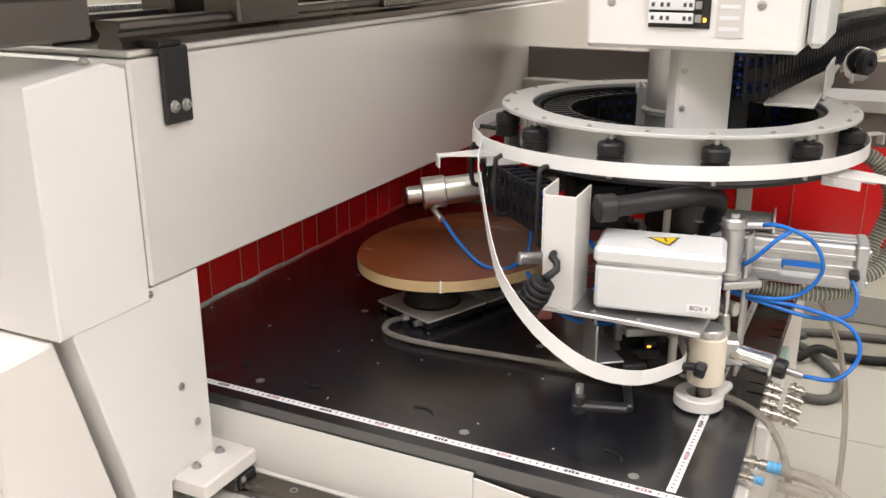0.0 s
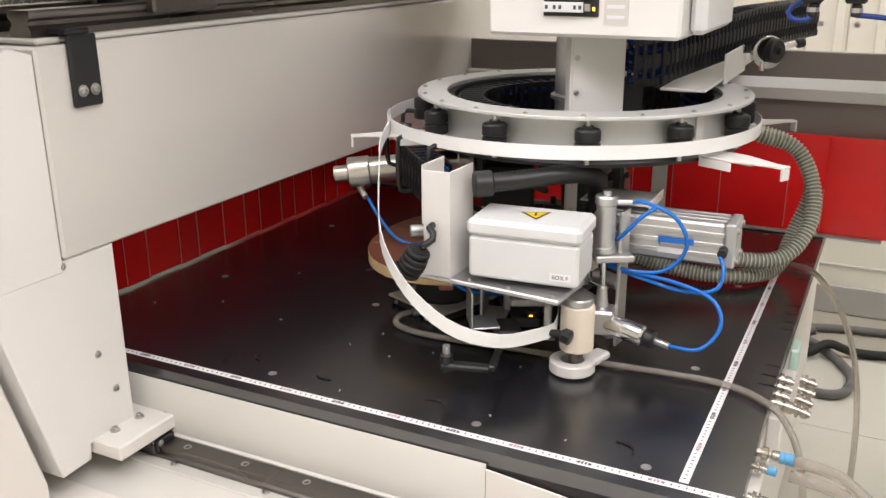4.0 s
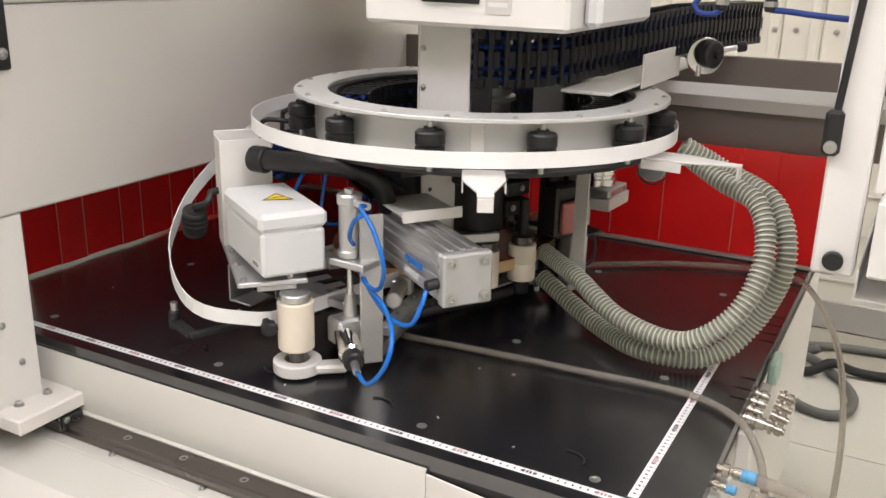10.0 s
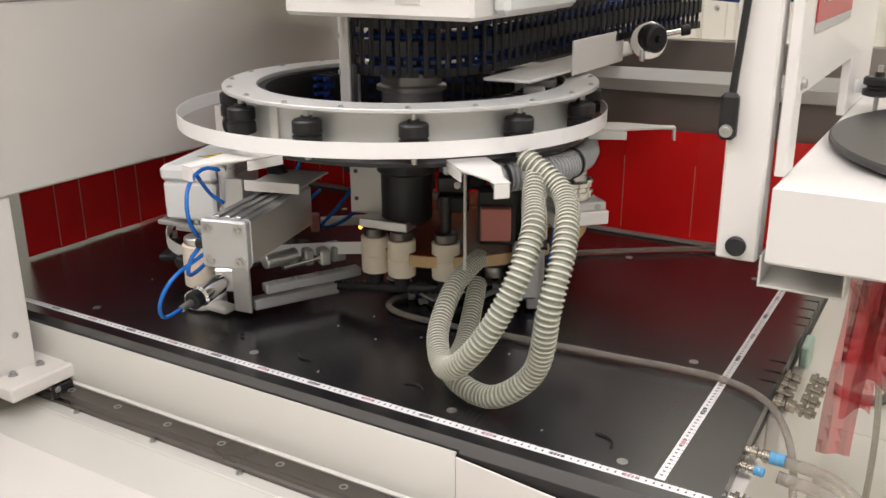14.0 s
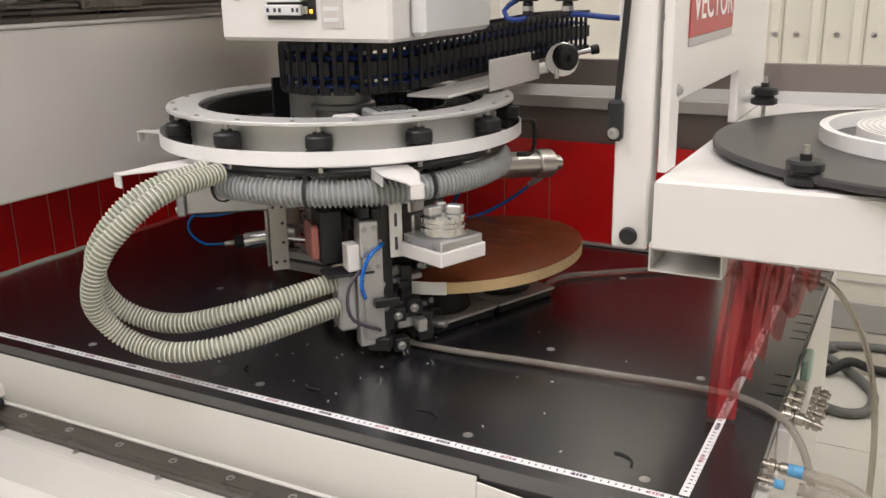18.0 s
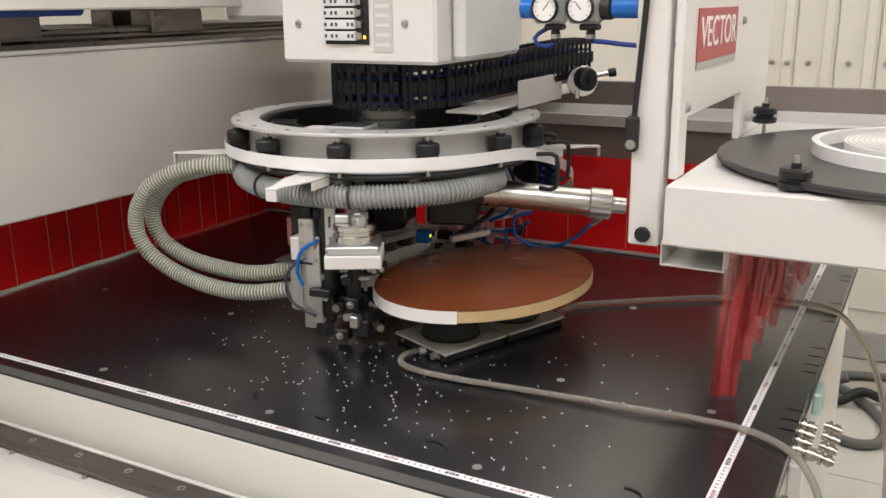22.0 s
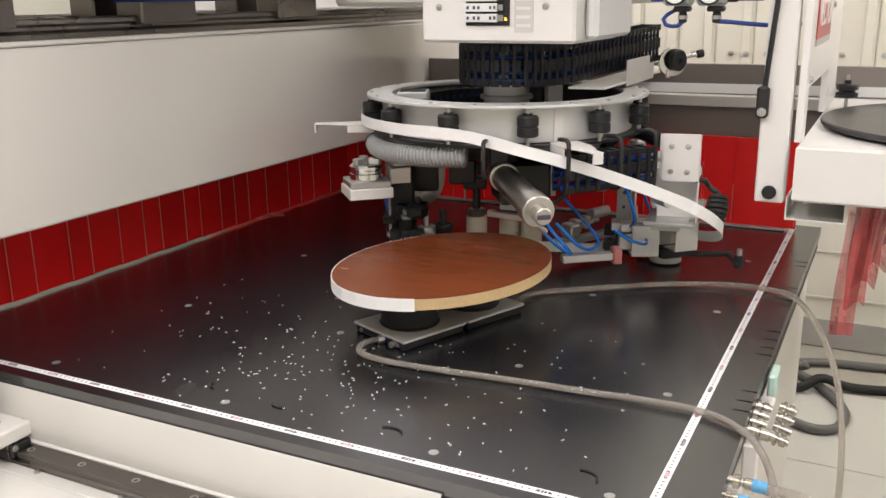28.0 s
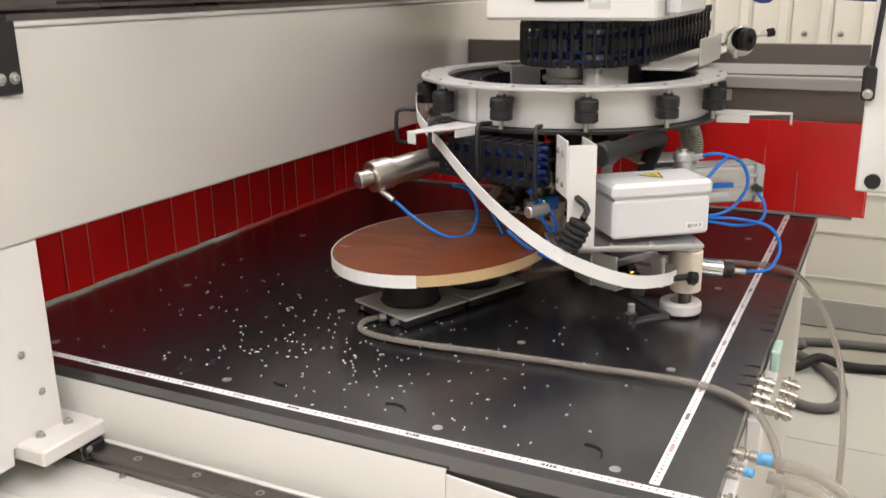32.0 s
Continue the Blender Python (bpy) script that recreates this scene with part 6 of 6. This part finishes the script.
for a in (32, 62, 100):
    bm = bmesh.new()
    lathe(bm, [(0.0236, -0.003), (0.0255, -0.003), (0.0255, 0.003), (0.0236, 0.003), (0.0236, -0.003)], seg=20, m=Matrix.Translation(at_az(0.30, a, 0.303)) @ pose(0, 0, 0, 90, 0, a))
    part("hose_tie", bm, M_BLACK, ring, "black cable tie")

# ---- the band: wound on the ring, led down and glued round the board ----
band = thing("edge_band", "white edge band wound on the ring and glued round the board", "edge band", at=(0, 0, TZ))
PIECE = 0.022
piece_bm = block((-PIECE / 2 - 0.0006, -0.0007, -0.0115), (PIECE / 2 + 0.0006, 0.0007, 0.0115), 0)
piece_me = mesh("band_piece", piece_bm, M_BAND)
# the band's way in the ring's space, from the tool back to the tail: wound tight, and slack
NECK = [(-0.03, 0.20, 0.1085), (-0.004, 0.069, 0.1085), (-0.014, -0.010, 0.1085), (-0.035, -0.060, 0.108), (-0.035, -0.15, 0.104), (-0.018, -0.26, 0.096), (0.004, -0.40, 0.088)]
NECK_OUT = [(0.0, 0.20, 0.1085), (0.020, 0.06, 0.1085), (0.022, -0.014, 0.1085), (0.002, -0.069, 0.108), (-0.005, -0.15, 0.104), (-0.005, -0.26, 0.096), (0.004, -0.40, 0.088)]
RC, ZC = 0.3305, 0.362
TIGHT = NECK + [(-0.06, -0.437, 0.090), (-0.147, -0.458, 0.111), (-0.250, -0.437, 0.157), (-0.315, -0.365, 0.211), (-0.340, -0.259, 0.258), (-0.345, -0.124, 0.304), (-0.343, 0.0, 0.338), at_az(RC, 166, ZC - 0.006), at_az(RC, 152, ZC)]
SLACK = NECK_OUT + [(-0.015, -0.436, 0.087), (-0.075, -0.490, 0.092), (-0.148, -0.500, 0.11), (-0.219, -0.482, 0.155), (-0.274, -0.432, 0.205), (-0.300, -0.375, 0.25), (-0.320, -0.292, 0.30), (-0.332, -0.235, 0.332), at_az(0.366, 206, 0.352)]


def band_way(slack, turn, loose, left):
    """The band's line for a slackness of 0 to 1, a turn of the ring, how far it stands off and the arc still wound when tight."""
    ends = []
    for way, a0, sweep_az in ((TIGHT, 149, left), (SLACK, 202, 375)):
        line = spline(way, 0.01)
        k = np.linspace(0, len(line) - 1, 110)
        p = np.array([tuple(q) for q in line])
        p = np.stack([np.interp(k, np.arange(len(line)), p[:, c]) for c in range(3)], axis=1)
        az = np.linspace(a0, a0 - sweep_az, 166)
        ends.append((p, az))
    p = ends[0][0] * (1 - slack) + ends[1][0] * slack
    az = ends[0][1] * (1 - slack) + ends[1][1] * slack
    bulge = np.maximum(0, np.cos(np.radians((az + turn - 200 + 180) % 360 - 180) / 1.3)) ** 2
    r = RC + 0.004 * (az[0] - az) / 330 + slack * loose * bulge
    c = np.stack([r * np.cos(np.radians(az)), r * np.sin(np.radians(az)), np.full(len(az), ZC)], axis=1)
    if slack > 0.5:
        join = np.linspace(0, 1, 30)[:, None] ** 2
        p[-30:] = p[-30:] * (1 - join) + (p[-30:] + (c[0] - p[-1])) * join
    return np.vstack([p, c])


LAID = [(0, 212), (16.8, 212), (18, 184), (19, 170), (20, 156), (21, 144), (22, 128), (23, 108), (24, 92), (25, 76), (26, 66), (28.5, 46), (30, 34), (32, 16)]


def edge_table():
    out, last, total = [], None, 0.0
    for k in range(0, 441):
        a = 212 - k * 0.5
        p = Vector(oval(radians(a), 0.0012))
        total += (p - last).length if last else 0
        last = p
        out.append((total, a, p.x, p.y))
    return np.array(out)


EDGE = edge_table()
# ---- motion ----


def motions():
    rows = [(t, x, y, a) for t, x, y, a in RIG]
    walk(gantry, [(t, pose(x, 0, TZ)) for t, x, y, a in rows])
    for ob in (head, stand, roll, lead):
        walk(ob, [(t, pose(x, y, TZ)) for t, x, y, a in rows])
    walk(ring, [(t, pose(x + AX, y + AY, TZ, 0, 0, a)) for t, x, y, a in rows])
    count = 0
    total = None
    tracks = {}
    for t, x, y, a in rows:
        ang = float(np.interp(t, [r[0] for r in LAID], [r[1] for r in LAID]))
        done = float(np.interp(212 - ang, 212 - EDGE[:, 1], EDGE[:, 0]))
        c, s = math.cos(radians(a)), math.sin(radians(a))
        way = band_way(float(np.interp(t, (14.5, 17.2), (1, 0))), a, float(np.interp(t, (0, 7, 11, 14), (0.038, 0.044, 0.060, 0.064))), float(np.interp(t, (17, 22, 26, 30, 32), (300, 262, 230, 185, 170))))
        w = way.copy()
        low = float(np.interp(t, (23, 25.5), (0, 0.05)))
        w[:, 2] -= low * np.clip((way[:, 1] + 0.38) / 0.1, 0, 1) * (way[:, 2] < 0.2) * (np.arange(len(way)) < 80)
        w[:, 0] = x + AX + c * way[:, 0] - s * way[:, 1]
        w[:, 1] = y + AY + s * way[:, 0] + c * way[:, 1]
        tip = np.array([[float(np.interp(done, EDGE[:, 0], EDGE[:, 2])), float(np.interp(done, EDGE[:, 0], EDGE[:, 3])), 0.1085]])
        w = np.vstack([tip, w])
        run = np.r_[0, np.cumsum(np.linalg.norm(np.diff(w, axis=0), axis=1))]
        if total is None:
            total = run[-1]
            count = int(total / PIECE) - 1
        for i in range(count):
            far = (i + 0.5) * PIECE
            if far <= done:
                p = [np.array([np.interp(far + e, EDGE[:, 0], EDGE[:, k]) for k in (2, 3)]) for e in (-0.01, 0.01)]
                mid, d = (*((p[0] + p[1]) / 2), 0.1085), (*(p[0] - p[1]), 0.0)
            else:
                q = [np.array([np.interp(far - done + e, run, w[:, k]) for k in range(3)]) for e in (-0.012, 0.012)]
                mid, d = (q[0] + q[1]) / 2, q[1] - q[0]
            d = Vector(d).normalized()
            side = Vector((0, 0, 1)).cross(d).normalized()
            m = Matrix((d, side, d.cross(side))).transposed().to_4x4()
            m.translation = Vector(mid)
            tracks.setdefault(i, []).append((t, m))
    for i, keyed in tracks.items():
        ob = new("band_piece", piece_me)
        ob.parent = band
        walk(ob, keyed)
    away, home = pose(-0.03, -0.045, -0.02), pose(0, 0, 0)
    walk(trim, [(0, away), (14.5, away), (16.6, home), (32, home)])
    away = pose(0.035, -0.007, 0.023)
    for ob in glue_unit:
        walk(ob, [(0, away), (14.5, away), (16.6, home), (32, home)])
    away = pose(0.094, -0.042, -0.008)
    walk(grip, [(0, away), (14.5, away), (16.6, home), (32, home)])
    for ob, (early, mid, late) in hose_pieces:
        walk(ob, [(0, early), (14.5, early), (15.5, early.lerp(mid, 0.5)), (16.6, mid), (18.4, mid), (21, late), (32, late)])
    # the head's cable chain winds about the column with the ring
    ex = -40
    turn = Vector((AX + 0.124 * math.cos(radians(ex)), AY + 0.124 * math.sin(radians(ex))))

    def chain_r(az):
        """The chain lies closer about the column the further it is wound."""
        return 0.124 - 0.042 * min(max((ex - az) / 110, 0), 1)

    link_me = mesh("chain_link", chain_link(0.0185, 0.05, 0.434, 0.522), M_CHAIN)
    wire_me = mesh("wiring", chain_cables(0.0185, 0.05, 0.434, 0.522, None, 5), M_DBLUE)
    for k in range(48):
        ob = new("chain_link", link_me)
        ob.parent = head
        inner_wire = new("wiring", wire_me)
        inner_wire.parent = ob
        keyed = []
        for t, x, y, a in rows:
            az0 = -71.6 + 24 + a
            s = k * 0.0185
            az, step = az0, 0.0
            while az < ex and step < s:
                az, step = az + 2, step + radians(2) * chain_r(az)
            if az < ex:
                r = chain_r(az)
                keyed.append((t, pose(AX + r * math.cos(radians(az)), AY + r * math.sin(radians(az)), 0, 0, 0, az + 96.5)))
            else:
                e = s - step + max(az0 - ex, 0) * 0.0022
                p = turn + min(e, 0.07) * Vector((0.643, 0.766)) + max(e - 0.07, 0) * Vector((0.22, 0.975))
                keyed.append((t, pose(p.x, p.y, min(e * 0.06, 0.03), 0, 0, 50 if e < 0.06 else 64 if e < 0.08 else 77.3)))
        walk(ob, keyed)
    # trimmings fall from the trimming unit on to the bed
    rng = random.Random(4)
    kinds = []
    for n, w in ((0.0026, 0.0005), (0.0014, 0.0006), (0.0018, 0.0004)):
        bm = bmesh.new()
        box(bm, (-n, -w, 0.0003), (n * 0.3, w, 0.0011), 0)
        box(bm, (-n * 0.3, -w, 0.0003), (n * 0.8, w, 0.0014), 0, pose(0.0008, 0.0006, 0, 0, 0, 65))
        kinds.append(mesh("chip", bm, M_CHIP))
    for i in range(240):
        while True:
            px_, py_ = rng.gauss(-0.61, 0.17), rng.gauss(0.21, 0.11)
            if i > 150:
                px_, py_ = rng.uniform(-1.1, -0.1), rng.uniform(0.03, 0.6)
            if py_ > 0.014 and px_ < -0.02:
                break
        ob = new("chip", kinds[i % 3])
        ob.parent = chips
        spin = rng.uniform(0, 180)
        lie = pose(px_, py_, 0, 0, 0, spin)
        fall = rng.uniform(17.3, 20) if i % 3 else rng.uniform(20, 25.5)
        if i % 16 == 0:
            walk(ob, [(0, lie), (32, lie)])
            continue
        keyed = []
        for t, x, y, a in rows:
            if t < fall:
                c, s = math.cos(radians(a)), math.sin(radians(a))
                hx, hy = tx - 0.035, ty - 0.02
                keyed.append((t, pose(x + AX + c * hx - s * hy, y + AY + s * hx + c * hy, 0.16, 0, 0, spin)))
        keyed += [(fall, Matrix(keyed[-1][1])), (fall + 0.25, lie), (32, lie)]
        walk(ob, [k for i2, k in enumerate(keyed) if i2 == 0 or k[0] - keyed[i2 - 1][0] > 0.02])


# ---- floor tiles ----
tile_me = mesh("floor_tile", block((0.002, 0.002, -0.0045), (0.598, 0.598, 0.0), 0.001), M_FLOOR)
for i in range(12):
    for j in range(11):
        x, y = WX0 - 0.05 + 0.6 * i, WB - 0.4 + 0.6 * j
        if x + 0.6 > WX1 + 0.1 or y + 0.6 > WY + 0.05 or x < WX0 - 0.1:
            continue
        ob = new("floor_tile", tile_me)
        ob.location = (x, y, 0)
        ob.parent = floor

motions()
